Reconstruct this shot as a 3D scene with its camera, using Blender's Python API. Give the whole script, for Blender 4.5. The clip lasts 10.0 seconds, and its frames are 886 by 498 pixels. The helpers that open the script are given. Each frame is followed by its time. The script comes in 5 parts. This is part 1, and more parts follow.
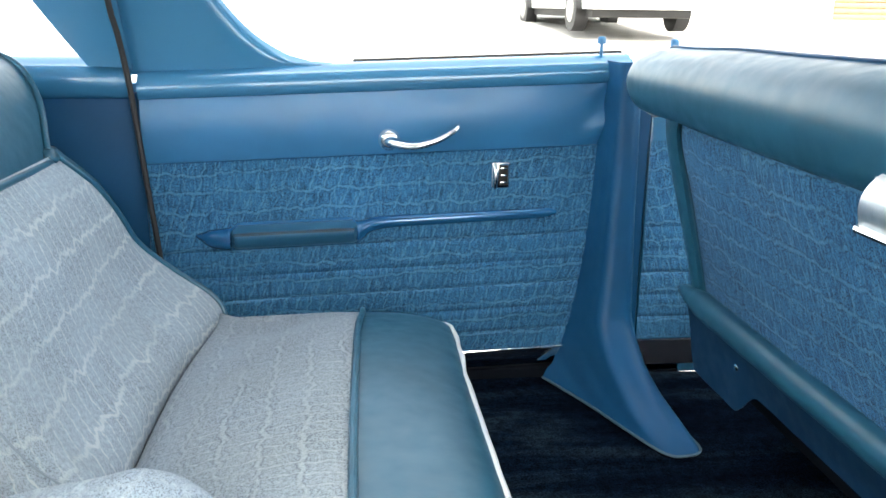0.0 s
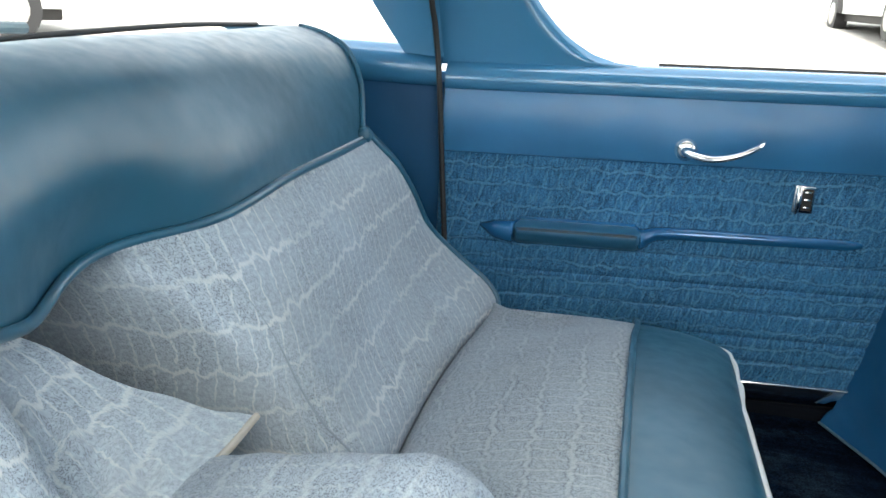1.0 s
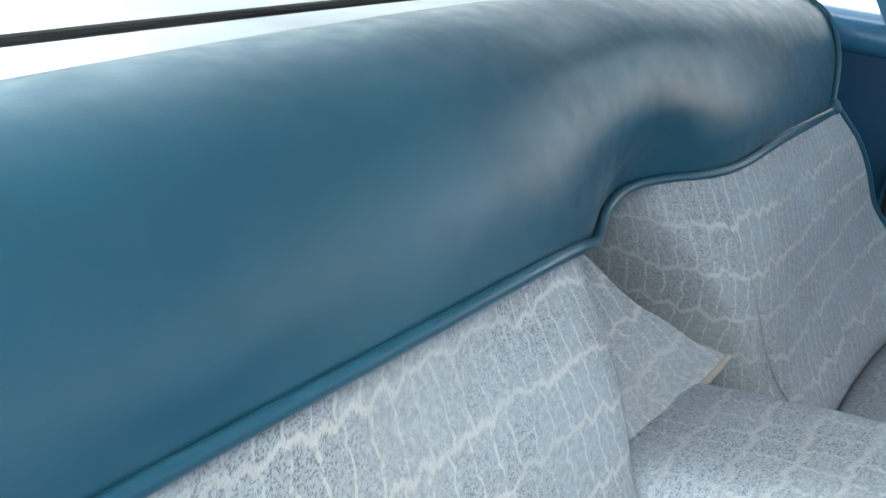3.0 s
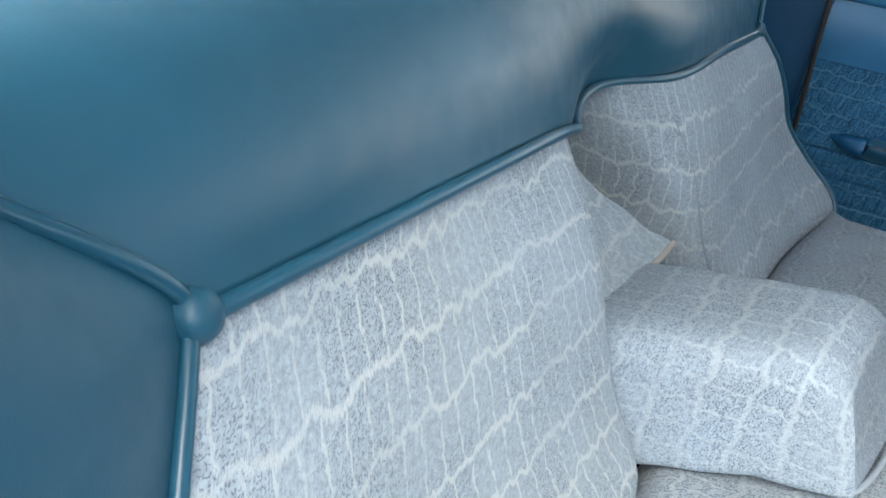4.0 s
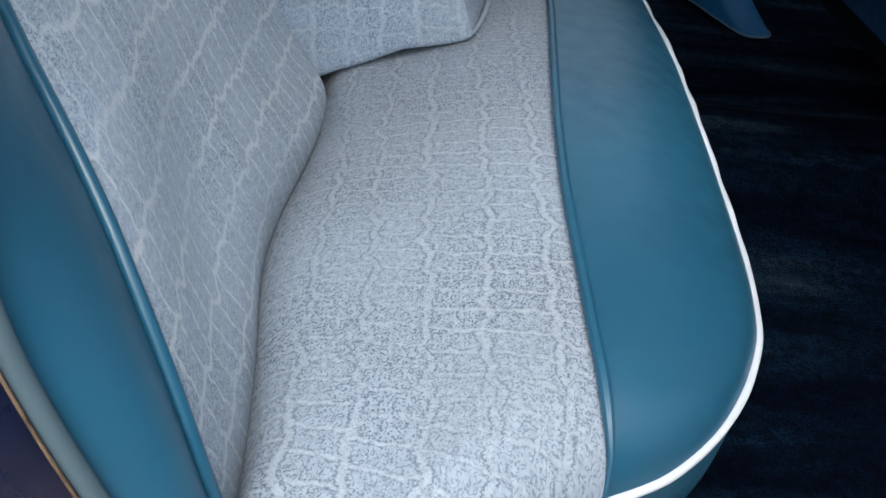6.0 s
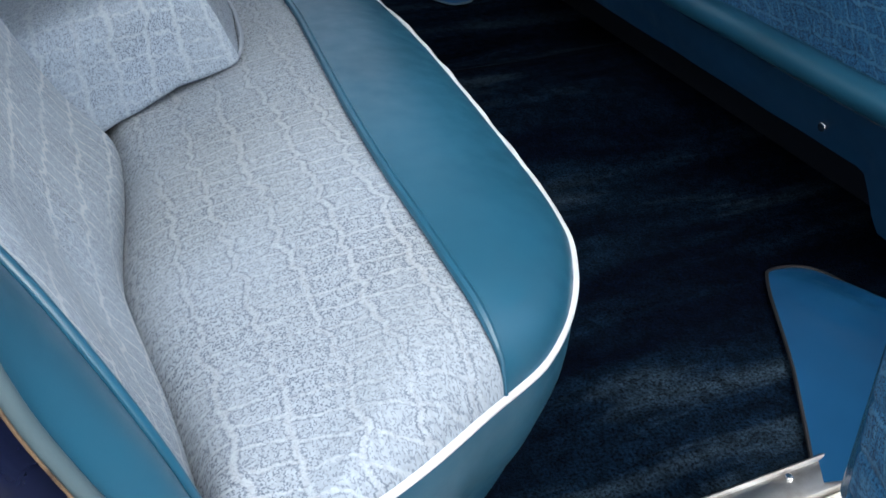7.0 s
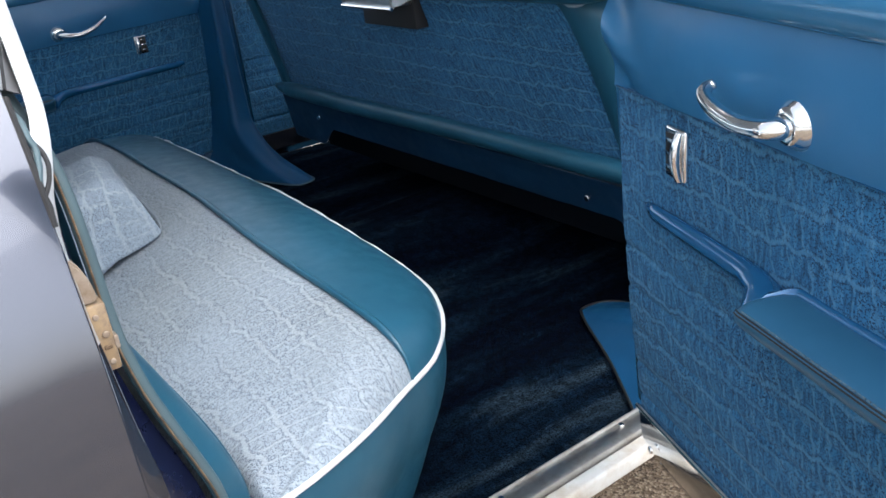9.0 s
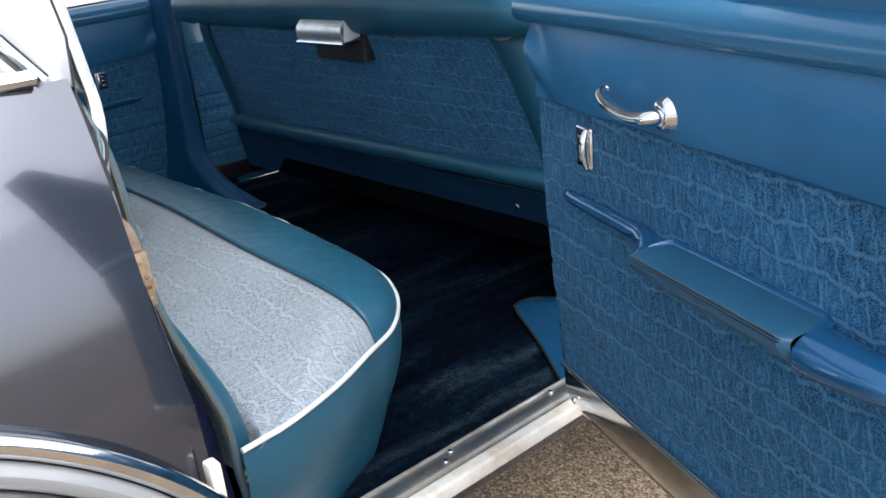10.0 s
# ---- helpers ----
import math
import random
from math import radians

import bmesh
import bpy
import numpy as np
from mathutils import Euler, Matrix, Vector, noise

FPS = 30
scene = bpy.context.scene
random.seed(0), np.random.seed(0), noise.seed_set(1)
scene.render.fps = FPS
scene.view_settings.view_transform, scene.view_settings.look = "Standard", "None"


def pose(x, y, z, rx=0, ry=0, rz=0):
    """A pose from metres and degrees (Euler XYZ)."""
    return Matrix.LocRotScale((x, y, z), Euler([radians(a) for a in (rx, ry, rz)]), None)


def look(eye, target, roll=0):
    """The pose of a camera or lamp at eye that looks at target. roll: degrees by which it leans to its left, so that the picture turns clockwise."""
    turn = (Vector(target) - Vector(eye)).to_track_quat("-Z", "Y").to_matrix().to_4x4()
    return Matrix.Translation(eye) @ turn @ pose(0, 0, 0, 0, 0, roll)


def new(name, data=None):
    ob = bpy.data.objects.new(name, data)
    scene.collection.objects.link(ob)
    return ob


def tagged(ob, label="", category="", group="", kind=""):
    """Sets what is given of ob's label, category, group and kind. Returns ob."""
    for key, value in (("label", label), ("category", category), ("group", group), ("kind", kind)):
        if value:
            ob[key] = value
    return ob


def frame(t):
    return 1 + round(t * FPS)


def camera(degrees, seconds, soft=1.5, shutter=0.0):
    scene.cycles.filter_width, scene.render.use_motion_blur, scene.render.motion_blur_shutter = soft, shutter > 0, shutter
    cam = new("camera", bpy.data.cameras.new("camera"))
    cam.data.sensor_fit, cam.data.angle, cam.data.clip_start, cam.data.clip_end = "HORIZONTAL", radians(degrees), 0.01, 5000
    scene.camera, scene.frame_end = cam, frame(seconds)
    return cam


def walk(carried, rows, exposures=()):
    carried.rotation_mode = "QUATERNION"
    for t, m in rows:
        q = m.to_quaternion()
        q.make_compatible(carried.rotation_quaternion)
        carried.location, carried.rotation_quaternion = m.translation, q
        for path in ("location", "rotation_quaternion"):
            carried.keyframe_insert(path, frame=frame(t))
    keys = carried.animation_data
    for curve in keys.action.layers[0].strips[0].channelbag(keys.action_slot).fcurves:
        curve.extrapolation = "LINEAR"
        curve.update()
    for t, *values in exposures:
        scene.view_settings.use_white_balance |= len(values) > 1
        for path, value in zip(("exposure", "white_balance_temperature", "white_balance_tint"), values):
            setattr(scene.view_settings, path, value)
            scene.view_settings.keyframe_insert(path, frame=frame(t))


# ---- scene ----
cam = camera(54.19, 10.0, soft=1.6)
PATH = [
    (0.0, pose(-0.3205, -0.5815, 0.9840, 74.274, -0.625, -6.637)),
    (0.5, pose(-0.3374, -0.5795, 0.9897, 73.952, -2.206, 2.268)),
    (1.0, pose(-0.3586, -0.5710, 0.9942, 73.138, -3.376, 11.622)),
    (1.5, pose(-0.3876, -0.5858, 1.0075, 71.673, -4.512, 20.437)),
    (2.0, pose(-0.4280, -0.6106, 1.0110, 70.161, -5.950, 27.869)),
    (2.5, pose(-0.4594, -0.6413, 1.0059, 68.801, -6.314, 34.072)),
    (2.7, pose(-0.4641, -0.6646, 1.0093, 67.943, -6.695, 35.934)),
    (3.8, pose(-0.4844, -0.7911, 0.9863, 64.579, -9.686, 32.143)),
    (4.0, pose(-0.4865, -0.8100, 0.9848, 63.497, -10.371, 30.174)),
    (4.5, pose(-0.4812, -0.8663, 0.9686, 61.253, -10.045, 22.957)),
    (5.0, pose(-0.4685, -0.9203, 0.9517, 58.070, -8.266, 16.130)),
    (5.5, pose(-0.4507, -0.9730, 0.9401, 54.809, -6.086, 9.456)),
    (6.0, pose(-0.4611, -1.0251, 0.9441, 53.141, -5.343, 0.415)),
    (6.2, pose(-0.4741, -1.0569, 0.9459, 53.550, -4.836, -4.088)),
    (7.3, pose(-0.5697, -1.1105, 0.9965, 54.679, 1.104, -27.492)),
    (7.5, pose(-0.5869, -1.1342, 1.0104, 55.541, 2.186, -29.707)),
    (8.0, pose(-0.6518, -1.2048, 1.0237, 59.470, 4.127, -34.531)),
    (8.5, pose(-0.7050, -1.2929, 1.0295, 63.548, 4.791, -36.465)),
    (9.0, pose(-0.7364, -1.3882, 1.0280, 66.366, 6.060, -36.977)),
    (9.5, pose(-0.7949, -1.4666, 1.0356, 67.784, 6.229, -38.657)),
    (10.0, pose(-0.8805, -1.5318, 1.0334, 69.002, 5.348, -41.445)),
]
EXPOSURE = [(0.0, 3.35, 6950, 3), (1.5, 2.65, 6950, 3), (2.5, 2.4, 6900, 3), (4.5, 2.45, 6550, 5), (5.5, 1.62, 6250, 8), (6.0, 1.42, 6200, 8),
            (7.5, 1.78, 6250, 8), (8.5, 1.76, 6250, 8), (10.0, 1.45, 6350, 8)]
walk(cam, PATH, EXPOSURE)

# ---------------------------------------------------------------- light
world = bpy.data.worlds.new("sky")
scene.world = world
world.use_nodes = True
_nt = world.node_tree
_sky = _nt.nodes.new("ShaderNodeTexSky")
_sky.sky_type = "NISHITA"
_sky.sun_disc = False
_sky.sun_elevation, _sky.sun_rotation = radians(54), radians(176)
_sky.air_density, _sky.dust_density, _sky.ozone_density = 1.0, 4.0, 1.0
_grey = _nt.nodes.new("ShaderNodeHueSaturation")
_grey.inputs["Saturation"].default_value = 0.38
_nt.links.new(_sky.outputs["Color"], _grey.inputs["Color"])
_nt.links.new(_grey.outputs["Color"], _nt.nodes["Background"].inputs["Color"])
_nt.nodes["Background"].inputs["Strength"].default_value = 0.15
sun_data = bpy.data.lights.new("sun", "SUN")
sun_data.energy, sun_data.angle, sun_data.color = 0.5, radians(70), (1.0, 0.97, 0.93)
sun = new("sun", sun_data)
sun.matrix_world = look((0.3, -4.4, 6.2), (0, 0, 0))


# ---------------------------------------------------------------- materials
def mat(name, color, rough=0.5, metal=0.0, coat=0.0, spec=0.5):
    m = bpy.data.materials.new(name)
    m.use_nodes = True
    b = m.node_tree.nodes["Principled BSDF"]
    b.inputs["Base Color"].default_value = (*color, 1)
    b.inputs["Roughness"].default_value = rough
    b.inputs["Metallic"].default_value = metal
    b.inputs["Coat Weight"].default_value = coat
    b.inputs["Specular IOR Level"].default_value = spec
    return m


def node(m, kind, **values):
    n = m.node_tree.nodes.new(kind)
    for key, value in values.items():
        n.inputs[key.replace("_", " ")].default_value = value
    return n


def wire(m, a, b):
    m.node_tree.links.new(a, b)


def bsdf(m):
    return m.node_tree.nodes["Principled BSDF"]


def coords(m, kind="Object"):
    return m.node_tree.nodes.new("ShaderNodeTexCoord").outputs[kind]


def ramp(m, fac, stops):
    r = m.node_tree.nodes.new("ShaderNodeValToRGB")
    e = r.color_ramp.elements
    while len(e) < len(stops):
        e.new(0.5)
    for el, (p, c) in zip(e, stops):
        el.position, el.color = p, (*c, 1)
    wire(m, fac, r.inputs["Fac"])
    return r.outputs["Color"]


def mix(m, fac, a, b, blend="MIX"):
    n = m.node_tree.nodes.new("ShaderNodeMix")
    n.data_type, n.blend_type = "RGBA", blend
    for sock, v in ((n.inputs[0], fac), (n.inputs[6], a), (n.inputs[7], b)):
        if isinstance(v, (int, float)):
            sock.default_value = v
        elif isinstance(v, tuple):
            sock.default_value = (*v, 1)
        else:
            wire(m, v, sock)
    return n.outputs[2]


def bump(m, height, strength=0.3, distance=0.002, normal=None):
    n = node(m, "ShaderNodeBump", Strength=strength, Distance=distance)
    wire(m, height, n.inputs["Height"])
    if normal is not None:
        wire(m, normal, n.inputs["Normal"])
    wire(m, n.outputs["Normal"], bsdf(m).inputs["Normal"])
    return n.outputs["Normal"]


def vinyl(name, color, rough=0.36):
    """Leather-grained vinyl: fine pebble relief, slight cloudiness of colour and gloss."""
    m = mat(name, color, rough)
    c = coords(m)
    big = node(m, "ShaderNodeTexNoise", Scale=6.0, Detail=3.0)
    fine = node(m, "ShaderNodeTexVoronoi", Scale=900.0)
    soft = node(m, "ShaderNodeTexNoise", Scale=45.0, Detail=4.0)
    for n in (big, fine, soft):
        wire(m, c, n.inputs["Vector"])
    dark, light = tuple(v * 0.86 for v in color), tuple(min(1, v * 1.14) for v in color)
    wire(m, ramp(m, big.outputs["Fac"], [(0.3, dark), (0.7, light)]), bsdf(m).inputs["Base Color"])
    r = node(m, "ShaderNodeMapRange", From_Min=0.3, From_Max=0.7, To_Min=rough - 0.06, To_Max=rough + 0.08)
    wire(m, soft.outputs["Fac"], r.inputs["Value"])
    wire(m, r.outputs["Result"], bsdf(m).inputs["Roughness"])
    n1 = bump(m, fine.outputs["Distance"], 0.07, 0.0006)
    bump(m, soft.outputs["Fac"], 0.022, 0.004, n1)
    return m


def calc(m, op, a, b=0.0, c=0.0):
    """One step of arithmetic on sockets or numbers."""
    n = m.node_tree.nodes.new("ShaderNodeMath")
    n.operation = op
    for sock, v in zip(n.inputs, (a, b, c)):
        if isinstance(v, (int, float)):
            sock.default_value = v
        else:
            wire(m, v, sock)
    return n.outputs[0]


def soft_step(m, value, lo, hi, to0=0.0, to1=1.0):
    r = node(m, "ShaderNodeMapRange", From_Min=lo, From_Max=hi, To_Min=to0, To_Max=to1)
    r.interpolation_type = "SMOOTHSTEP"
    wire(m, value, r.inputs["Value"])
    return r.outputs["Result"]


def brocade(name, base, line, speck, lines=1.0, thin=0.8, flecks=(0.1, 0.8), dark_rows=0.0, row=0.045, cell=0.0170, worm=300.0, band=0.0017, streak=0.0, wobble=0.5):
    """Woven cloth: jagged light rows with fine slanting lines between them, over a ground of short dark worm-like flecks."""
    m = mat(name, base, 0.82, spec=0.25)
    uv = coords(m, "UV")
    sep = node(m, "ShaderNodeSeparateXYZ")
    wire(m, uv, sep.inputs[0])
    u, v = sep.outputs[0], sep.outputs[1]

    def noise_at(x, y, scale, detail=1.0):
        n = node(m, "ShaderNodeTexNoise", Scale=scale, Detail=detail)
        if y is None:
            wire(m, x, n.inputs["Vector"])
        else:
            vec = node(m, "ShaderNodeCombineXYZ")
            for sock, q in ((vec.inputs[0], x), (vec.inputs[1], y)):
                if isinstance(q, (int, float)):
                    sock.default_value = q
                else:
                    wire(m, q, sock)
            wire(m, vec.outputs[0], n.inputs["Vector"])
        return n.outputs["Fac"]

    # rows: jagged course of each row, with ragged teeth of single threads
    sway = calc(m, "MULTIPLY", calc(m, "SUBTRACT", noise_at(uv, None, 14.0), 0.5), 0.020)
    vs = calc(m, "ADD", v, sway)
    k = calc(m, "ROUND", calc(m, "DIVIDE", vs, row))
    jag = calc(m, "MULTIPLY", calc(m, "SUBTRACT", noise_at(u, calc(m, "MULTIPLY", k, 0.37), 60.0, 0.8), 0.5), row * 0.50)
    teeth = calc(m, "MULTIPLY", calc(m, "SUBTRACT", noise_at(u, calc(m, "MULTIPLY", v, 0.12), 800.0), 0.5), 0.0070)
    gap = calc(m, "ABSOLUTE", calc(m, "SUBTRACT", calc(m, "SUBTRACT", vs, calc(m, "MULTIPLY", k, row)), calc(m, "ADD", jag, teeth)))
    rows = soft_step(m, gap, band * 0.55, band * 1.7, 1.0, 0.0)
    # thin lines across each row, set off from row to row
    k2 = calc(m, "FLOOR", calc(m, "DIVIDE", calc(m, "SUBTRACT", vs, jag), row))
    start = calc(m, "FRACT", calc(m, "MULTIPLY", calc(m, "SINE", calc(m, "MULTIPLY", k2, 12.99)), 437.6))
    bend = calc(m, "MULTIPLY", calc(m, "SUBTRACT", noise_at(uv, None, 70.0, 1.0), 0.5), wobble)
    phase = calc(m, "ADD", calc(m, "ADD", calc(m, "DIVIDE", u, cell), start), calc(m, "ADD", bend, calc(m, "MULTIPLY", v, 14.0)))
    off = calc(m, "ABSOLUTE", calc(m, "SUBTRACT", calc(m, "FRACT", phase), 0.5))
    fine = soft_step(m, off, 0.032, 0.080, thin, 0.0)
    fine = calc(m, "MULTIPLY", fine, soft_step(m, noise_at(uv, None, 150.0), 0.34, 0.50, 0.25, 1.0))
    # wear makes the whole figure fainter in places
    worn = noise_at(uv, None, 7.0, 3.0)
    figure = calc(m, "MULTIPLY", calc(m, "MAXIMUM", calc(m, "MULTIPLY", rows, lines), fine), soft_step(m, worn, 0.36, 0.58, 0.45, 1.0))
    # flecks: contour lines of a fine noise, broken up
    n1 = noise_at(uv, None, worm, 1.0)
    n2 = noise_at(uv, None, worm * 2.1, 0.0)
    worms = soft_step(m, calc(m, "ABSOLUTE", calc(m, "SUBTRACT", n1, 0.47)), 0.020, 0.085, 1.0, 0.0)
    worms = calc(m, "MULTIPLY", worms, soft_step(m, n2, 0.38, 0.54))
    amount = soft_step(m, noise_at(uv, None, 9.0, 3.0), 0.38, 0.62, flecks[0], flecks[1])
    worms = calc(m, "MULTIPLY", calc(m, "MULTIPLY", worms, amount), calc(m, "SUBTRACT", 1.0, calc(m, "MULTIPLY", figure, 0.8)))
    pale = tuple(min(1.0, q * 1.14) for q in base)
    dim = tuple(q * 0.86 for q in base)
    ground = ramp(m, noise_at(uv, None, 210.0, 3.0), [(0.34, dim), (0.5, base), (0.68, pale)])
    if streak:
        drawn = noise_at(u, calc(m, "MULTIPLY", v, 0.16), 240.0, 3.0)
        ground = mix(m, soft_step(m, drawn, 0.50, 0.70, 0.0, streak), ground, line)
        ground = mix(m, soft_step(m, drawn, 0.30, 0.48, streak, 0.0), ground, speck)
    col = mix(m, worms, ground, speck)
    if dark_rows:
        edge = calc(m, "ABSOLUTE", calc(m, "SUBTRACT", gap, band * 1.9))
        cracks = calc(m, "MULTIPLY", soft_step(m, edge, 0.0003, 0.0010, dark_rows, 0.0), soft_step(m, noise_at(uv, None, 60.0, 2.0), 0.38, 0.50))
        side = calc(m, "ABSOLUTE", calc(m, "SUBTRACT", off, 0.13))
        cross = calc(m, "MULTIPLY", soft_step(m, side, 0.015, 0.050, dark_rows * 0.55, 0.0), soft_step(m, noise_at(uv, None, 95.0, 1.0), 0.46, 0.56))
        cracks = calc(m, "MAXIMUM", cracks, cross)
        col = mix(m, cracks, col, speck)
    col = mix(m, figure, col, line)
    soil = ramp(m, noise_at(uv, None, 5.0, 4.0), [(0.35, (0.93, 0.91, 0.88)), (0.65, (1.0, 1.0, 1.0))])
    wire(m, mix(m, 1.0, col, soil, "MULTIPLY"), bsdf(m).inputs["Base Color"])
    nb = bump(m, n1, 0.45, 0.0012)
    nb = bump(m, figure, 0.16, 0.0010, nb)
    bump(m, n2, 0.25, 0.0006, nb)
    bsdf(m).inputs["Sheen Weight"].default_value = 0.04
    bsdf(m).inputs["Sheen Roughness"].default_value = 0.5
    return m


def grimy(name, color, dirt, rough=0.4, metal=0.0, scale=14.0, coat=0.0, rough2=0.2):
    """Paint or metal with stains: two colours mixed by noise, uneven gloss."""
    m = mat(name, color, rough, metal, coat)
    c = coords(m)
    a = node(m, "ShaderNodeTexNoise", Scale=scale, Detail=6.0, Roughness=0.65)
    wire(m, c, a.inputs["Vector"])
    wire(m, ramp(m, a.outputs["Fac"], [(0.42, color), (0.68, dirt)]), bsdf(m).inputs["Base Color"])
    r = node(m, "ShaderNodeMapRange", From_Min=0.35, From_Max=0.7, To_Min=rough, To_Max=rough + rough2)
    wire(m, a.outputs["Fac"], r.inputs["Value"])
    wire(m, r.outputs["Result"], bsdf(m).inputs["Roughness"])
    f = node(m, "ShaderNodeTexNoise", Scale=scale * 14, Detail=3.0)
    wire(m, c, f.inputs["Vector"])
    bump(m, f.outputs["Fac"], 0.05, 0.001)
    return m


SEAT_VINYL = vinyl("seat_vinyl", (0.014, 0.080, 0.136), 0.39)
DOOR_VINYL = vinyl("door_vinyl", (0.025, 0.142, 0.305), 0.36)
PIPING = grimy("piping_vinyl", (0.014, 0.080, 0.136), (0.013, 0.076, 0.130), 0.28, 0.0, 5.0, 0.0, 0.03)
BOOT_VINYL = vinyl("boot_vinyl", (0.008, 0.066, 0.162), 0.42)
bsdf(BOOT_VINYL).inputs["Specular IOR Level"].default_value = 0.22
# boot vinyl at about half strength: shade under the seat back put into it
VALANCE_SHADE = vinyl("valance_shade", (0.004, 0.032, 0.080), 0.5)
SEAT_CLOTH = brocade("seat_cloth", (0.295, 0.36, 0.43), (0.50, 0.535, 0.565), (0.115, 0.14, 0.18), 0.66, 0.64, (0.25, 0.85), cell=0.021, band=0.0019)
CUSHION_CLOTH = brocade("cushion_cloth", (0.268, 0.318, 0.375), (0.41, 0.45, 0.495), (0.078, 0.098, 0.135), 0.32, 0.42, (0.55, 0.92), 0.58, row=0.040, cell=0.019, band=0.0019)
ARM_CLOTH = brocade("armrest_cloth", (0.270, 0.335, 0.415), (0.42, 0.475, 0.53), (0.085, 0.105, 0.145), 0.40, 0.48, (0.45, 0.95), 0.25, cell=0.024, band=0.0028)
WORN_CLOTH = brocade("worn_cloth", (0.38, 0.37, 0.34), (0.50, 0.49, 0.46), (0.14, 0.13, 0.12), 0.3, 0.2)
DOOR_CLOTH = brocade("door_cloth", (0.029, 0.144, 0.298), (0.115, 0.275, 0.440), (0.003, 0.016, 0.048), 0.42, 0.42, (0.6, 1.0), 0.55, row=0.032, cell=0.022, streak=0.46)
WELT = vinyl("white_welt", (0.62, 0.65, 0.68), 0.4)
PAINT_IN = grimy("interior_paint", (0.034, 0.155, 0.30), (0.032, 0.148, 0.29), 0.22, 0.10, 5.0, 0.5, 0.03)
SPEAR = grimy("spear_paint", (0.015, 0.110, 0.262), (0.015, 0.104, 0.250), 0.16, 0.3, 5.0, 0.6, 0.03)
CHROME = grimy("chrome", (0.86, 0.87, 0.88), (0.72, 0.73, 0.74), 0.06, 1.0, 30.0, 0.0, 0.12)
BRUSHED = grimy("brushed_chrome", (0.84, 0.84, 0.84), (0.72, 0.71, 0.70), 0.34, 1.0, 40.0, 0.0, 0.1)
ALU = grimy("aluminium", (0.50, 0.50, 0.49), (0.34, 0.32, 0.30), 0.32, 1.0, 26.0)
WHITE_PAINT = grimy("white_paint", (0.74, 0.74, 0.72), (0.55, 0.47, 0.38), 0.3, 0.0, 22.0, 0.3)
BODY_PAINT = grimy("body_paint", (0.080, 0.086, 0.112), (0.075, 0.081, 0.105), 0.10, 0.75, 4.0, 0.9, 0.04)
# pale colour that stands in for the sky reflected in the flange
FLANGE_SHEEN = grimy("flange_sheen", (0.52, 0.53, 0.55), (0.44, 0.45, 0.47), 0.2, 0.2, 9.0, 0.6, 0.1)
ROOF_PAINT = grimy("pillar_paint", (0.30, 0.31, 0.33), (0.285, 0.295, 0.315), 0.18, 0.2, 4.0, 0.6, 0.05)
JAMB_PAINT = grimy("jamb_paint", (0.008, 0.012, 0.040), (0.006, 0.009, 0.026), 0.22, 0.1, 9.0, 0.3, 0.15)
RUBBER = mat("rubber", (0.012, 0.012, 0.014), 0.6)
BRASS = grimy("latch_metal", (0.30, 0.245, 0.20), (0.20, 0.145, 0.10), 0.45, 0.3, 70.0)
WORN_BRASS = grimy("worn_brass", (0.38, 0.275, 0.17), (0.25, 0.19, 0.14), 0.38, 0.45, 110.0)
RUST = grimy("rusty_edge", (0.17, 0.115, 0.07), (0.07, 0.045, 0.03), 0.7, 0.2, 60.0)
PAD_VINYL = grimy("arm_pad_vinyl", (0.026, 0.106, 0.195), (0.022, 0.094, 0.178), 0.30, 0.0, 7.0, 0.0, 0.06)
PAD_THREAD = mat("pad_thread", (0.075, 0.125, 0.165), 0.8)
LACE = vinyl("windlace_vinyl", (0.065, 0.105, 0.125), 0.5)
THREAD = mat("pale_thread", (0.20, 0.25, 0.30), 0.8)
HEM_THREAD = mat("hem_thread", (0.065, 0.115, 0.16), 0.8)
SHELF = vinyl("shelf_vinyl", (0.45, 0.50, 0.55), 0.5)
# unseen headliner, made light to bounce light down onto the seats
LINER = vinyl("headliner", (0.62, 0.65, 0.68), 0.7)
# near-black filler: shade in hollows and under seats put into the colour
SHADE_BLACK = mat("shade_black", (0.004, 0.006, 0.010), 0.9, spec=0.1)
GLASS = mat("glass", (0.9, 0.95, 0.95), 0.02)
bsdf(GLASS).inputs["Transmission Weight"].default_value = 1.0
bsdf(GLASS).inputs["IOR"].default_value = 1.05


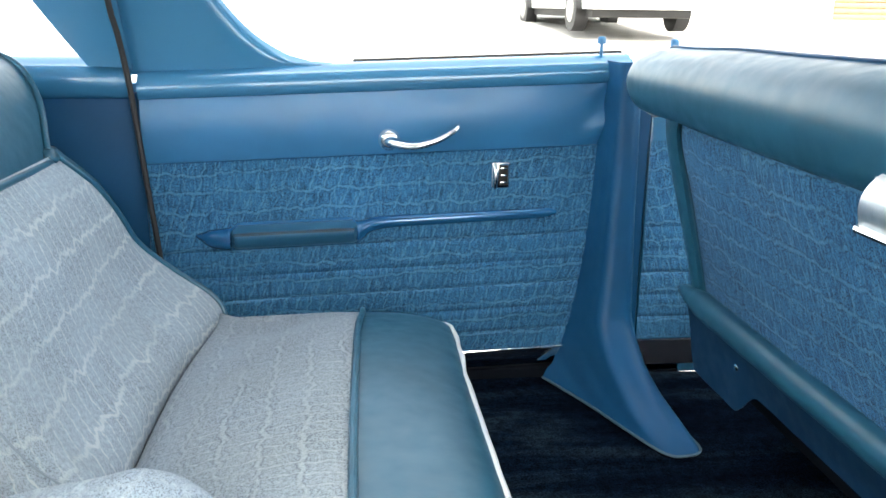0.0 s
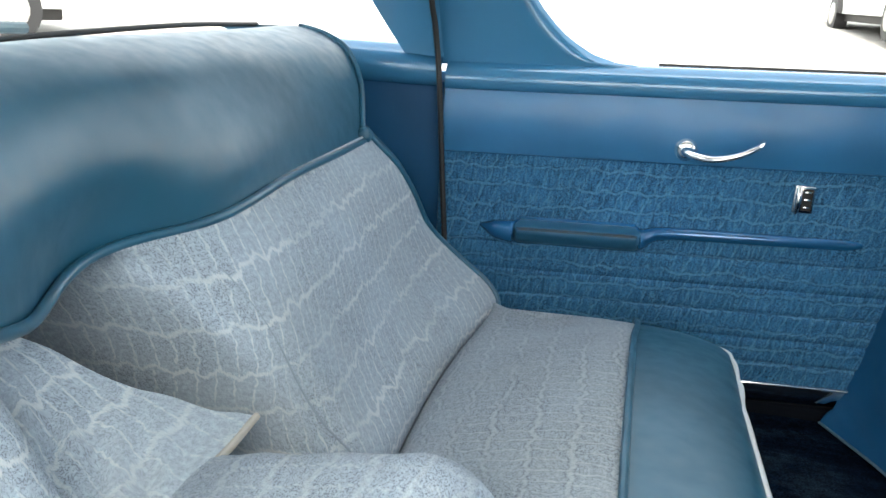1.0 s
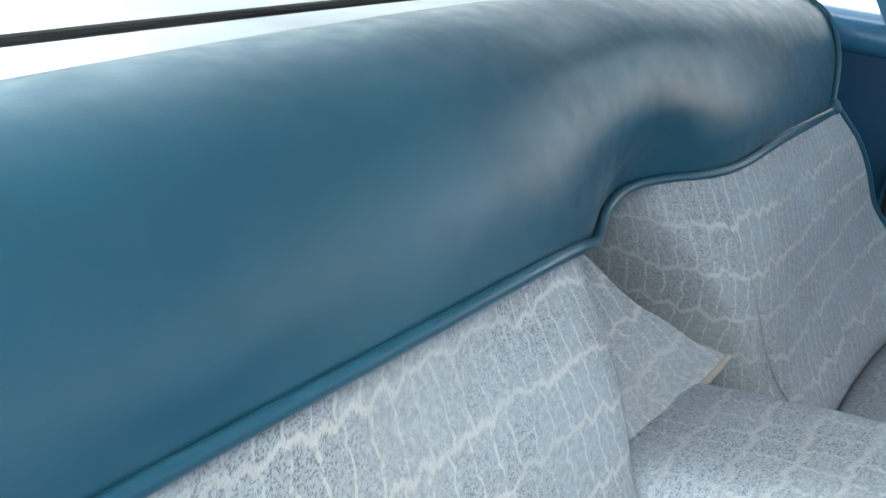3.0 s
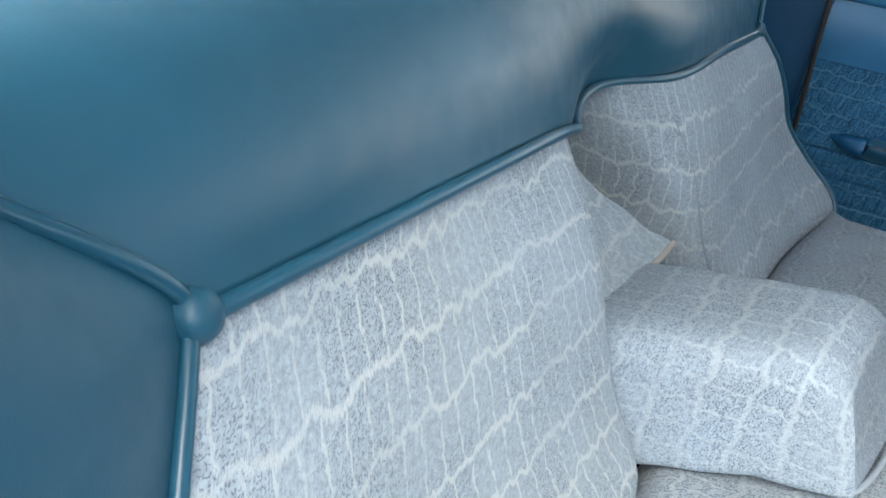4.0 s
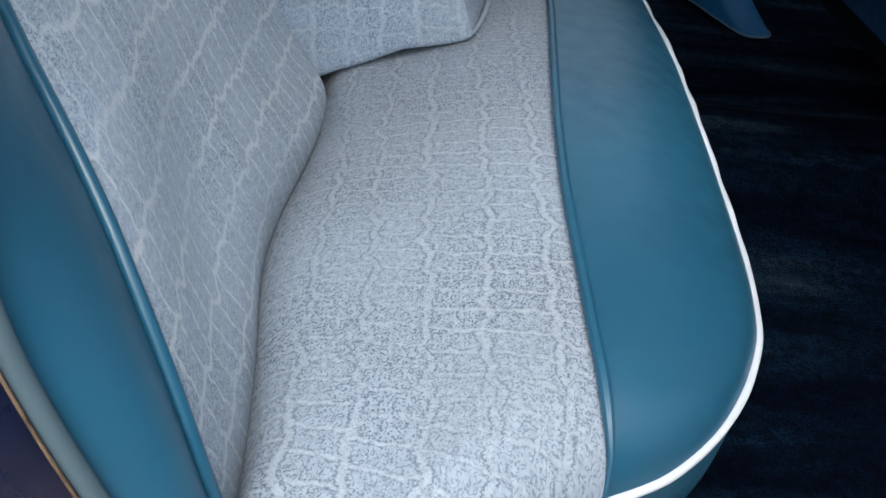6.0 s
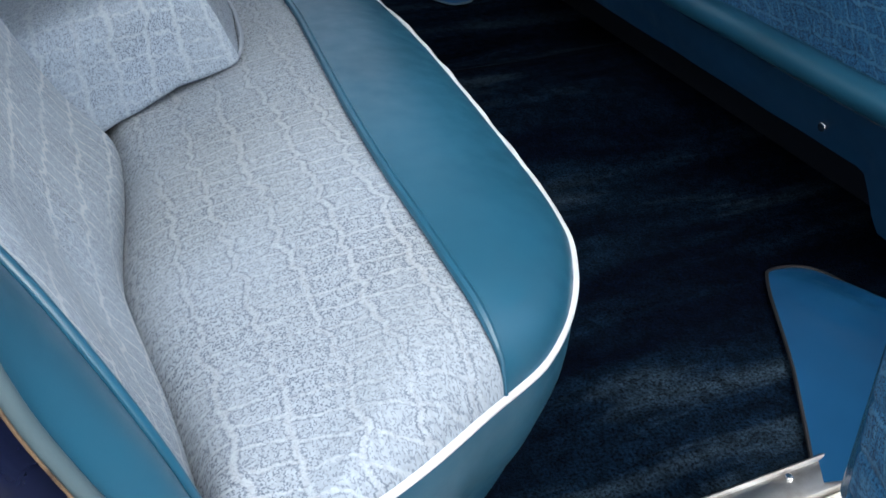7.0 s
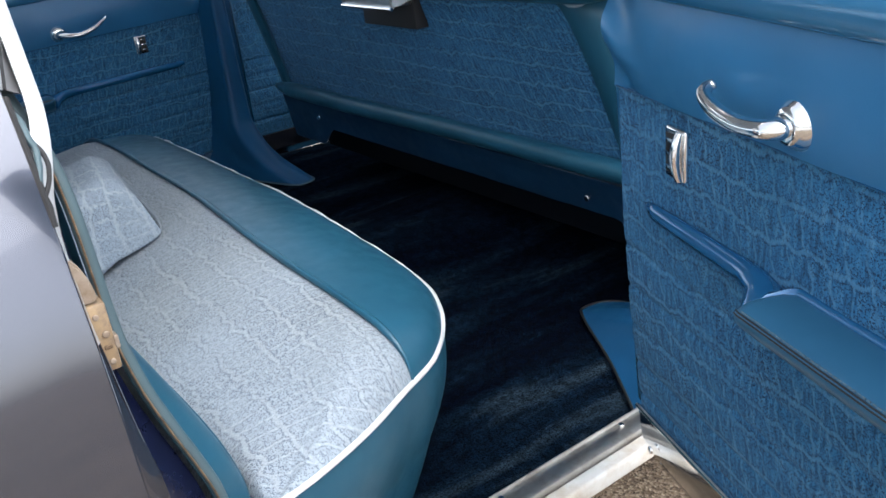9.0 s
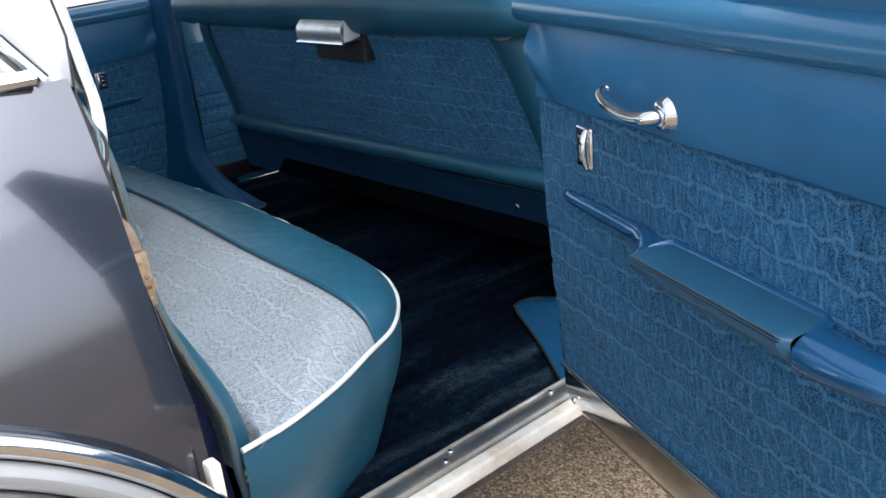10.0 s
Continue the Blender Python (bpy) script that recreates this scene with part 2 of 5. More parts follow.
def make_carpet():
    m = mat("carpet", (0.012, 0.024, 0.045), 1.0, spec=0.03)
    c = coords(m)
    tuft = node(m, "ShaderNodeTexNoise", Scale=330.0, Detail=3.0, Roughness=0.7)
    pile = node(m, "ShaderNodeTexNoise", Scale=60.0, Detail=4.0)
    brushed = node(m, "ShaderNodeTexNoise", Scale=8.0, Detail=5.0, Distortion=0.35, Roughness=0.62)
    mp = node(m, "ShaderNodeMapping")
    mp.inputs["Scale"].default_value = (0.22, 1.25, 1.0)
    mp.inputs["Rotation"].default_value = (0, 0, 0.10)
    wire(m, c, mp.inputs["Vector"])
    wire(m, c, tuft.inputs["Vector"])
    wire(m, c, pile.inputs["Vector"])
    wire(m, mp.outputs["Vector"], brushed.inputs["Vector"])
    a = ramp(m, brushed.outputs["Fac"], [(0.38, (0.0015, 0.004, 0.012)), (0.53, (0.005, 0.015, 0.032)), (0.66, (0.030, 0.052, 0.075))])
    b = ramp(m, tuft.outputs["Fac"], [(0.36, (0.15, 0.15, 0.17)), (0.62, (1.25, 1.25, 1.25))])
    d = ramp(m, pile.outputs["Fac"], [(0.35, (0.55, 0.55, 0.55)), (0.65, (1.2, 1.2, 1.2))])
    wire(m, mix(m, 1.0, mix(m, 1.0, a, b, "MULTIPLY"), d, "MULTIPLY"), bsdf(m).inputs["Base Color"])
    bump(m, tuft.outputs["Fac"], 1.0, 0.006)
    return m


CARPET = make_carpet()


def make_ground():
    m = mat("asphalt", (0.16, 0.12, 0.085), 0.9)
    c = coords(m)
    stone = node(m, "ShaderNodeTexVoronoi", Scale=210.0)
    big = node(m, "ShaderNodeTexNoise", Scale=1.3, Detail=5.0)
    for n in (stone, big):
        wire(m, c, n.inputs["Vector"])
    a = ramp(m, stone.outputs["Color"], [(0.1, (0.07, 0.050, 0.035)), (0.5, (0.20, 0.145, 0.10)), (0.9, (0.42, 0.34, 0.26))])
    b = ramp(m, big.outputs["Fac"], [(0.35, (0.7, 0.7, 0.7)), (0.65, (1.1, 1.08, 1.05))])
    # beyond the car the ground is painted pale for its overexposed glare
    sep = node(m, "ShaderNodeSeparateXYZ")
    wire(m, c, sep.inputs[0])
    reach = calc(m, "MAXIMUM", sep.outputs[1], calc(m, "SUBTRACT", calc(m, "MULTIPLY", sep.outputs[0], -1.0), 2.0))
    far_glare = soft_step(m, calc(m, "ADD", reach, big.outputs["Fac"]), 1.7, 2.3)
    pale = ramp(m, big.outputs["Fac"], [(0.3, (0.36, 0.34, 0.31)), (0.7, (0.50, 0.48, 0.45))])
    wire(m, mix(m, far_glare, mix(m, 1.0, a, b, "MULTIPLY"), pale), bsdf(m).inputs["Base Color"])
    bump(m, stone.outputs["Distance"], 0.7, 0.006)
    return m


GROUND = make_ground()

# ---------------------------------------------------------------- building blocks
ORG = {}


def thing(name, at, label, category, group="", kind="", m=None):
    ob = new(name)
    ob.empty_display_size = 0.05
    ob.matrix_world = m if m is not None else Matrix.Translation(at)
    ORG[ob] = Vector((0, 0, 0)) if m is not None else Vector(at)
    return tagged(ob, label, category, group, kind)


def part(name, bm, material, parent, label="", kind="", smooth=True):
    """One mesh under a thing or part; a bmesh in the coordinates of the place, or of the thing where it was set by a pose."""
    me = bpy.data.meshes.new(name)
    org = ORG[parent]
    bmesh.ops.translate(bm, verts=bm.verts, vec=-org)
    bmesh.ops.recalc_face_normals(bm, faces=bm.faces)
    for f in bm.faces:
        f.smooth = smooth
    bm.to_mesh(me)
    bm.free()
    me.materials.append(material)
    ob = new(name, me)
    ob.parent = parent
    ORG[ob] = org
    if smooth:
        me.set_sharp_from_angle(angle=radians(42))
    return tagged(ob, label, kind=kind)


def skin(f, nu, nv, thick=0.0, bm=None, flat_uv=False):
    """A sheet of nu x nv faces over f(u, v); thick > 0 gives it a back, that way against its normal. UVs run in metres."""
    bm = bm or bmesh.new()
    uv = bm.loops.layers.uv.verify()
    p = [[Vector(f(i / nu, j / nv)) for j in range(nv + 1)] for i in range(nu + 1)]
    mi, mj = nu // 2, nv // 2
    us, vs = [0.0], [0.0]
    for i in range(nu):
        us.append(us[-1] + (p[i + 1][mj] - p[i][mj]).length)
    for j in range(nv):
        vs.append(vs[-1] + (p[mi][j + 1] - p[mi][j]).length)
    g = [[bm.verts.new(q) for q in row] for row in p]

    def quad(a, b, c, d, st):
        try:
            fc = bm.faces.new((a, b, c, d))
        except ValueError:
            return
        for lp, q in zip(fc.loops, st):
            lp[uv].uv = (lp.vert.co.y, lp.vert.co.x) if flat_uv else q

    for i in range(nu):
        for j in range(nv):
            quad(g[i][j], g[i + 1][j], g[i + 1][j + 1], g[i][j + 1],
                 ((us[i], vs[j]), (us[i + 1], vs[j]), (us[i + 1], vs[j + 1]), (us[i], vs[j + 1])))
    if thick:
        h = []
        for i in range(nu + 1):
            row = []
            for j in range(nv + 1):
                du = p[min(i + 1, nu)][j] - p[max(i - 1, 0)][j]
                dv = p[i][min(j + 1, nv)] - p[i][max(j - 1, 0)]
                n = du.cross(dv)
                n = n.normalized() if n.length > 1e-12 else Vector((0, 0, 1))
                row.append(bm.verts.new(p[i][j] - n * thick))
            h.append(row)
        for i in range(nu):
            for j in range(nv):
                quad(h[i][j], h[i][j + 1], h[i + 1][j + 1], h[i + 1][j],
                     ((us[i], vs[j]), (us[i], vs[j + 1]), (us[i + 1], vs[j + 1]), (us[i + 1], vs[j])))
        for i in range(nu):
            quad(g[i][0], h[i][0], h[i + 1][0], g[i + 1][0], ((us[i], 0),) * 4)
            quad(g[i][nv], g[i + 1][nv], h[i + 1][nv], h[i][nv], ((us[i], 0),) * 4)
        for j in range(nv):
            quad(g[0][j], g[0][j + 1], h[0][j + 1], h[0][j], ((0, vs[j]),) * 4)
            quad(g[nu][j], h[nu][j], h[nu][j + 1], g[nu][j + 1], ((0, vs[j]),) * 4)
    return bm


def catmull(points, n):
    """A smooth line of n + 1 points through the given ones."""
    q = [Vector(p) for p in points]
    q = [2 * q[0] - q[1]] + q + [2 * q[-1] - q[-2]]
    out = []
    spans = len(q) - 3
    for k in range(n + 1):
        t = k / n * spans
        i = min(int(t), spans - 1)
        t -= i
        a, b, c, d = q[i:i + 4]
        out.append(0.5 * ((2 * b) + (c - a) * t + (2 * a - 5 * b + 4 * c - d) * t * t + (3 * b - a - 3 * c + d) * t ** 3))
    return out


def tube(points, r, sides=10, bm=None, flat=1.0, up=None):
    """A rod of radius r (a number, or a function of 0..1) along points, closed at its ends."""
    bm = bm or bmesh.new()
    bm.loops.layers.uv.verify()
    pts = [Vector(p) for p in points]
    rings = []
    side = None
    for k, p in enumerate(pts):
        d = (pts[min(k + 1, len(pts) - 1)] - pts[max(k - 1, 0)]).normalized()
        if up is not None:
            side = d.cross(Vector(up)).normalized()
        elif side is None:
            side = d.cross(Vector((0, 0, 1)) if abs(d.z) < 0.9 else Vector((1, 0, 0))).normalized()
        else:
            side = (side - d * side.dot(d)).normalized()
        top = side.cross(d)
        rr = r(k / (len(pts) - 1)) if callable(r) else r
        rings.append([bm.verts.new(p + (side * math.cos(a) + top * math.sin(a) * flat) * rr)
                      for a in (2 * math.pi * s / sides for s in range(sides))])
    for a, b in zip(rings, rings[1:]):
        for s in range(sides):
            bm.faces.new((a[s], a[(s + 1) % sides], b[(s + 1) % sides], b[s]))
    bm.faces.new(list(reversed(rings[0])))
    bm.faces.new(rings[-1])
    return bm


def box(lo, hi, bevel=0.004, seg=2, bm=None, m=None):
    bm = bm or bmesh.new()
    bm.loops.layers.uv.verify()
    made = bmesh.ops.create_cube(bm, size=1.0)["verts"]
    lo, hi = Vector([min(a, b) for a, b in zip(lo, hi)]), Vector([max(a, b) for a, b in zip(lo, hi)])
    for v in made:
        v.co = Vector([lo[k] + (v.co[k] + 0.5) * (hi[k] - lo[k]) for k in range(3)])
    if bevel:
        edges = list({e for v in made for e in v.link_edges})
        res = bmesh.ops.bevel(bm, geom=edges, offset=bevel, segments=seg, affect="EDGES", profile=0.5)
        made = list({v for v in made if v.is_valid} | set(res["verts"]))
    if m is not None:
        bmesh.ops.transform(bm, matrix=m, verts=made)
    return bm


def disc(at, axis, r, h, sides=20, dome=0.3, bm=None):
    """A round head of radius r and height h at a place, its top rounded, facing along axis."""
    bm = bm or bmesh.new()
    bm.loops.layers.uv.verify()
    axis = Vector(axis).normalized()
    side = axis.orthogonal().normalized()
    top = axis.cross(side)
    prof = [(r, 0.0), (r, h * (1 - dome)), (r * 0.93, h * (1 - dome * 0.45)), (r * 0.72, h * (1 - dome * 0.1)), (r * 0.35, h)]
    rings = [[bm.verts.new(Vector(at) + axis * z + (side * math.cos(a) + top * math.sin(a)) * q)
              for a in (2 * math.pi * s / sides for s in range(sides))] for q, z in prof]
    for a, b in zip(rings, rings[1:]):
        for s in range(sides):
            bm.faces.new((a[s], a[(s + 1) % sides], b[(s + 1) % sides], b[s]))
    bm.faces.new(rings[-1])
    bm.faces.new(list(reversed(rings[0])))
    return bm


def loft(sections, closed=True, bm=None, caps=True):
    """A body through cross sections of the same number of points."""
    bm = bm or bmesh.new()
    bm.loops.layers.uv.verify()
    rings = [[bm.verts.new(p) for p in s] for s in sections]
    n = len(rings[0])
    for a, b in zip(rings, rings[1:]):
        for s in range(n if closed else n - 1):
            bm.faces.new((a[s], a[(s + 1) % n], b[(s + 1) % n], b[s]))
    if caps and closed:
        bm.faces.new(list(reversed(rings[0])))
        bm.faces.new(rings[-1])
    return bm


def lerp(x, xs, ys):
    """Smooth reading of a table: monotone cubic between its stations."""
    n = len(xs)
    if x <= xs[0]:
        return float(ys[0])
    if x >= xs[-1]:
        return float(ys[-1])
    i = 0
    while x > xs[i + 1]:
        i += 1

    def chord(k):
        return (ys[k + 1] - ys[k]) / (xs[k + 1] - xs[k])

    def slope(k):
        if k == 0:
            return chord(0)
        if k == n - 1:
            return chord(n - 2)
        a, b = chord(k - 1), chord(k)
        return 0.0 if a * b <= 0 else 2 * a * b / (a + b)

    h = xs[i + 1] - xs[i]
    t = (x - xs[i]) / h
    return float((2 * t ** 3 - 3 * t * t + 1) * ys[i] + (t ** 3 - 2 * t * t + t) * h * slope(i)
                 + (3 * t * t - 2 * t ** 3) * ys[i + 1] + (t ** 3 - t * t) * h * slope(i + 1))


def ease(t):
    t = max(0.0, min(1.0, t))
    return t * t * (3 - 2 * t)


# ---------------------------------------------------------------- ground and floor
def ground_height(x, y):
    """Level where the car stands, rising gently on the far side of the lot."""
    return 0.052 * max(0.0, y - 4.0)


def build_ground():
    bm = bmesh.new()
    bm.loops.layers.uv.verify()
    xs = [-400, -120, -40, -15, -6, -3, -1, 0, 1, 3, 6, 15, 40, 120, 400]
    ys = [-400, -120, -40, -12, -4, -2, -1, 0, 2, 4, 8, 14, 20, 30, 60, 150, 400]
    g = [[bm.verts.new((x, y, ground_height(x, min(y, 30.0)))) for y in ys] for x in xs]
    for i in range(len(xs) - 1):
        for j in range(len(ys) - 1):
            bm.faces.new((g[i][j], g[i + 1][j], g[i + 1][j + 1], g[i][j + 1]))
    me = bpy.data.meshes.new("ground")
    bm.to_mesh(me)
    bm.free()
    me.materials.append(GROUND)
    return tagged(new("ground", me), "coarse brown asphalt of the parking lot", "ground", kind="structure")


build_ground()

FLOOR_Z = 0.335


def floor_height(x, y):
    hump = 0.055 * math.exp(-((y - 0.03) / 0.16) ** 4)
    wave = 0.004 * noise.noise(Vector((x * 5 + y * 4, y * 3 - x * 2, 0.3)))
    return FLOOR_Z + hump + wave


car = thing("car_body", (-0.6, 0.0, 0.0), "dark metallic blue vintage hardtop sedan with a pale roof", "car")


def build_floor():
    f = lambda u, v: (-0.62 + 1.75 * v, 0.84 - 1.565 * u, floor_height(-0.62 + 1.75 * v, 0.84 - 1.565 * u))
    part("carpet", skin(f, 90, 90, 0.012), CARPET, car, "dark navy cut-pile carpet with brushed streaks")


build_floor()

# ---------------------------------------------------------------- rear bench seat
rear_seat = thing("rear_bench_seat", (-0.45, 0.0, FLOOR_Z), "grey-blue brocade and teal vinyl rear bench seat with white welt", "seat")


def front_edge(y):
    """Welt at the front of the cushion; the corner on the far side is squarer."""
    if y > 0:
        return lerp(y, [0, 0.3, 0.45, 0.55, 0.60, 0.64, 0.67, 0.69, 0.70], [-0.183, -0.182, -0.176, -0.172, -0.190, -0.232, -0.310, -0.440, -0.572])
    return lerp(-y, [0, 0.15, 0.3, 0.42, 0.5, 0.56, 0.61, 0.65, 0.69, 0.72, 0.75, 0.772, 0.783, 0.79],
                [-0.183, -0.181, -0.184, -0.188, -0.192, -0.200, -0.220, -0.246, -0.288, -0.351, -0.415, -0.475, -0.515, -0.575])


def welt_z(y):
    return lerp(y, [-0.79, -0.75, -0.69, -0.61, -0.5, -0.4, -0.25, -0.1, 0.1, 0.3, 0.45, 0.55, 0.70],
                [0.537, 0.535, 0.538, 0.544, 0.552, 0.558, 0.566, 0.570, 0.569, 0.567, 0.560, 0.548, 0.515])


def dip(y):
    """The crease runs a little further back behind the near place."""
    return -0.026 * math.exp(-((y + 0.47) / 0.15) ** 2)


def far_lean(y):
    return -0.013 * ease((y - 0.1) / 0.5)


def crease_x(y):
    return -0.562 + far_lean(y) + dip(y) + (0.066 if y > 0 else 0.015) * (abs(y) / 0.72) ** 3


def seam_x(y):
    return lerp(y, [-0.715, -0.69, -0.6, -0.5, -0.4, -0.25, -0.1, 0.1, 0.3, 0.45, 0.55, 0.65], [-0.332, -0.336, -0.342, -0.344, -0.341, -0.331, -0.321, -0.318, -0.312, -0.306, -0.298, -0.296])


def cushion(y, t):
    """Top of the cushion, t from the crease at the back to the welt at the front."""
    y = max(-0.79, min(0.70, y))
    xc, xf = crease_x(y), front_edge(y)
    xc = min(xc, xf - 0.002)
    x = xc + (xf - xc) * t
    full = lerp(t, [0, 0.03, 0.065, 0.12, 0.22, 0.32, 0.42, 0.52, 0.62, 0.72], [0.464, 0.494, 0.518, 0.537, 0.556, 0.572, 0.586, 0.597, 0.604, 0.604])
    if y > 0:
        drop = min(0.078 * (y / 0.68) ** 4, 0.09)
    else:
        drop = min(0.020 * (abs(y) / 0.69) ** 6, 0.040)
    lift = 0.030 * (abs(y) / 0.75) ** 3 * (1 - t) ** 3
    lift += 0.046 * math.exp(-((y + 0.09) / 0.12) ** 2) * max(0.0, 1 - t / 0.22) ** 1.5
    z = full + lift - drop * min(1.0, 2.4 * t)
    rim = welt_z(y)
    fall = lerp(t, [0.62, 0.72, 0.8, 0.87, 0.93, 0.97, 1.0], [0.0, 0.04, 0.125, 0.27, 0.47, 0.69, 1.0])
    z += (rim - z) * fall
    end = max(0.0, min(1.0, (-y - 0.65) / 0.14)) ** 2 * ease(t / 0.25)
    return Vector((x, y, z + (rim - z) * end))


SEAM_END, SEAM_FAR = 0.7125, 0.665


def seam_t(y):
    xc, xf = crease_x(y), front_edge(y)
    turn = ease((y - 0.632) / 0.032)
    return max(turn, max(0.02, min(1.0, (seam_x(y) - xc) / (xf - xc))))


def build_cushion():
    def cloth(u, v):
        y = 0.699 - 1.488 * u
        return cushion(y, v * seam_t(y))

    part("cushion_cloth", skin(cloth, 330, 44, flat_uv=True), CUSHION_CLOTH, rear_seat, "grey-blue brocade cushion top with light wavering lines")

    def roll(u, v):
        y = SEAM_FAR - (SEAM_END + SEAM_FAR) * u
        a = seam_t(y)
        lap = max(0.0, a - 0.07 * max(0.0, min(1.0, (y + SEAM_END) / 0.03)))
        t = lap + (1 - lap) * v
        p = cushion(y, t)
        p.z += 0.002 * math.sin(math.pi * max(0.0, min(1.0, (t - a) / (1.001 - a)))) * min(1.0, 5 * (1 - a)) - 0.004 * max(0.0, (a - t) / 0.07) - 0.001 * (1 - v)
        return p

    part("cushion_roll", skin(roll, 300, 30), SEAT_VINYL, rear_seat, "smooth teal-blue vinyl front roll")
    seam = [cushion(y, seam_t(y)) + Vector((0, 0, 0.0015)) for y in (SEAM_FAR - (SEAM_END + SEAM_FAR) * k / 140 for k in range(141))]
    part("seam_piping", tube([p + Vector((0.002, 0, 0.0030)) for p in seam], lambda t: 0.0042 * min(1.0, 30 * (1 - t) + 0.3), 8), SEAT_VINYL, rear_seat)
    edge = [cushion(y, 1.0) for y in (0.699 - 1.488 * k / 260 for k in range(261))]
    for k, p in enumerate(edge):
        p.z += 0.0025 * noise.noise(Vector((k * 0.13, 0, 4.0)))
        p.x += 0.0030 * noise.noise(Vector((k * 0.09, 3.0, 0)))
    part("welt", tube(edge, 0.0034, 10), WELT, rear_seat, "white vinyl welt")

    def side(u, v):
        k = u * 260
        i = min(int(k), 259)
        p = edge[i].lerp(edge[i + 1], k - i)
        d = (edge[min(i + 2, 260)] - edge[max(i - 1, 0)])
        out = Vector((-d.y, d.x, 0)).normalized()
        if out.x < -0.2 and abs(p.y) < 0.6:
            out = -out
        out = out if out.dot(Vector((p.x + 0.45, p.y, 0))) > 0 else -out
        z = p.z - 0.004 + (FLOOR_Z + 0.004 - p.z) * v
        bulge = 0.005 * math.sin(math.pi * min(1, v * 1.6)) - 0.052 * v ** 1.5
        pucker = 0.0022 * noise.noise(Vector((p.x * 30, p.y * 30, v * 3))) * (1 - v)
        return Vector((p.x, p.y, z)) + out * (bulge + pucker)

    part("cushion_side", skin(side, 200, 16), SEAT_VINYL, rear_seat, "teal-blue vinyl boxing down to the carpet")


build_cushion()


def back_x(y, z):
    """Front of the backrest's upholstery."""
    x = lerp(z, [0.46, 0.485, 0.51, 0.53, 0.55, 0.59, 0.64, 0.70, 0.75, 0.79, 0.81], [-0.580, -0.557, -0.546, -0.549, -0.559, -0.586, -0.608, -0.630, -0.656, -0.686, -0.697])
    x += (0.060 if y > 0 else 0.014) * (abs(y) / 0.72) ** 3 * ease((0.66 - z) / 0.14)
    x += dip(y) * ease((0.60 - z) / 0.09)
    return x + far_lean(y)


def cloth_edge(z, sgn=-1):
    if sgn > 0:
        return lerp(z, [0.48, 0.52, 0.56, 0.60, 0.653, 0.735, 0.76, 0.80], [0.690, 0.700, 0.710, 0.704, 0.682, 0.648, 0.627, 0.596])
    return lerp(z, [0.46, 0.54, 0.57, 0.60, 0.63, 0.66, 0.69, 0.72, 0.75, 0.78, 0.80], [0.742, 0.742, 0.740, 0.732, 0.719, 0.704, 0.686, 0.665, 0.639, 0.611, 0.592])


def bow(y, z):
    """Forward sweep of the backrest towards its near edge."""
    edge = cloth_edge(z)
    rim_x = lerp(z, [0.46, 0.54, 0.57, 0.60, 0.63, 0.66, 0.69, 0.72, 0.75, 0.78, 0.80], [-0.540, -0.546, -0.552, -0.561, -0.573, -0.587, -0.603, -0.623, -0.648, -0.673, -0.691])
    return (rim_x - back_x(-edge, z)) * ease((-y - edge + 0.26) / 0.26) ** 1.6


PIPE_Z = 0.799


def pipe_x(y):
    """The piping under the bolster draws back into the armrest pocket."""
    return -0.690 + far_lean(y) - 0.052 * math.exp(-((y + 0.02) / 0.115) ** 2)


def pipe_z(y):
    return PIPE_Z - 0.010 * ease((y - 0.1) / 0.5) - 0.028 * math.exp(-((y + 0.09) / 0.085) ** 2) - 0.014 * math.exp(-((y - 0.09) / 0.12) ** 2)


def near_edge(z):
    return lerp(z, [0.48, 0.55, 0.62, 0.70, 0.76, 0.80], [-0.180, -0.185, -0.185, -0.182, -0.180, -0.166])


def upholstery(y, z):
    """Backrest front with the pull towards the piping."""
    w = ease((z - 0.62) / 0.16)
    return back_x(y, z) + (pipe_x(y) - far_lean(y) + 0.690) * w


def lace_x(z):
    """Front edge of the seat's side, where the door opening's windlace runs."""
    return lerp(z, [0.36, 0.44, 0.51, 0.58, 0.62, 0.655, 0.70, 0.74, 0.80, 0.86, 0.93, 1.0, 1.1], [-0.556, -0.560, -0.567, -0.577, -0.588, -0.599, -0.611, -0.617, -0.619, -0.622, -0.640, -0.665, -0.70])


def lace_y(z):
    return -lerp(z, [0.36, 0.50, 0.60, 0.70, 0.77, 0.83, 0.88, 0.95, 1.1], [0.766, 0.772, 0.786, 0.780, 0.771, 0.769, 0.760, 0.742, 0.72])


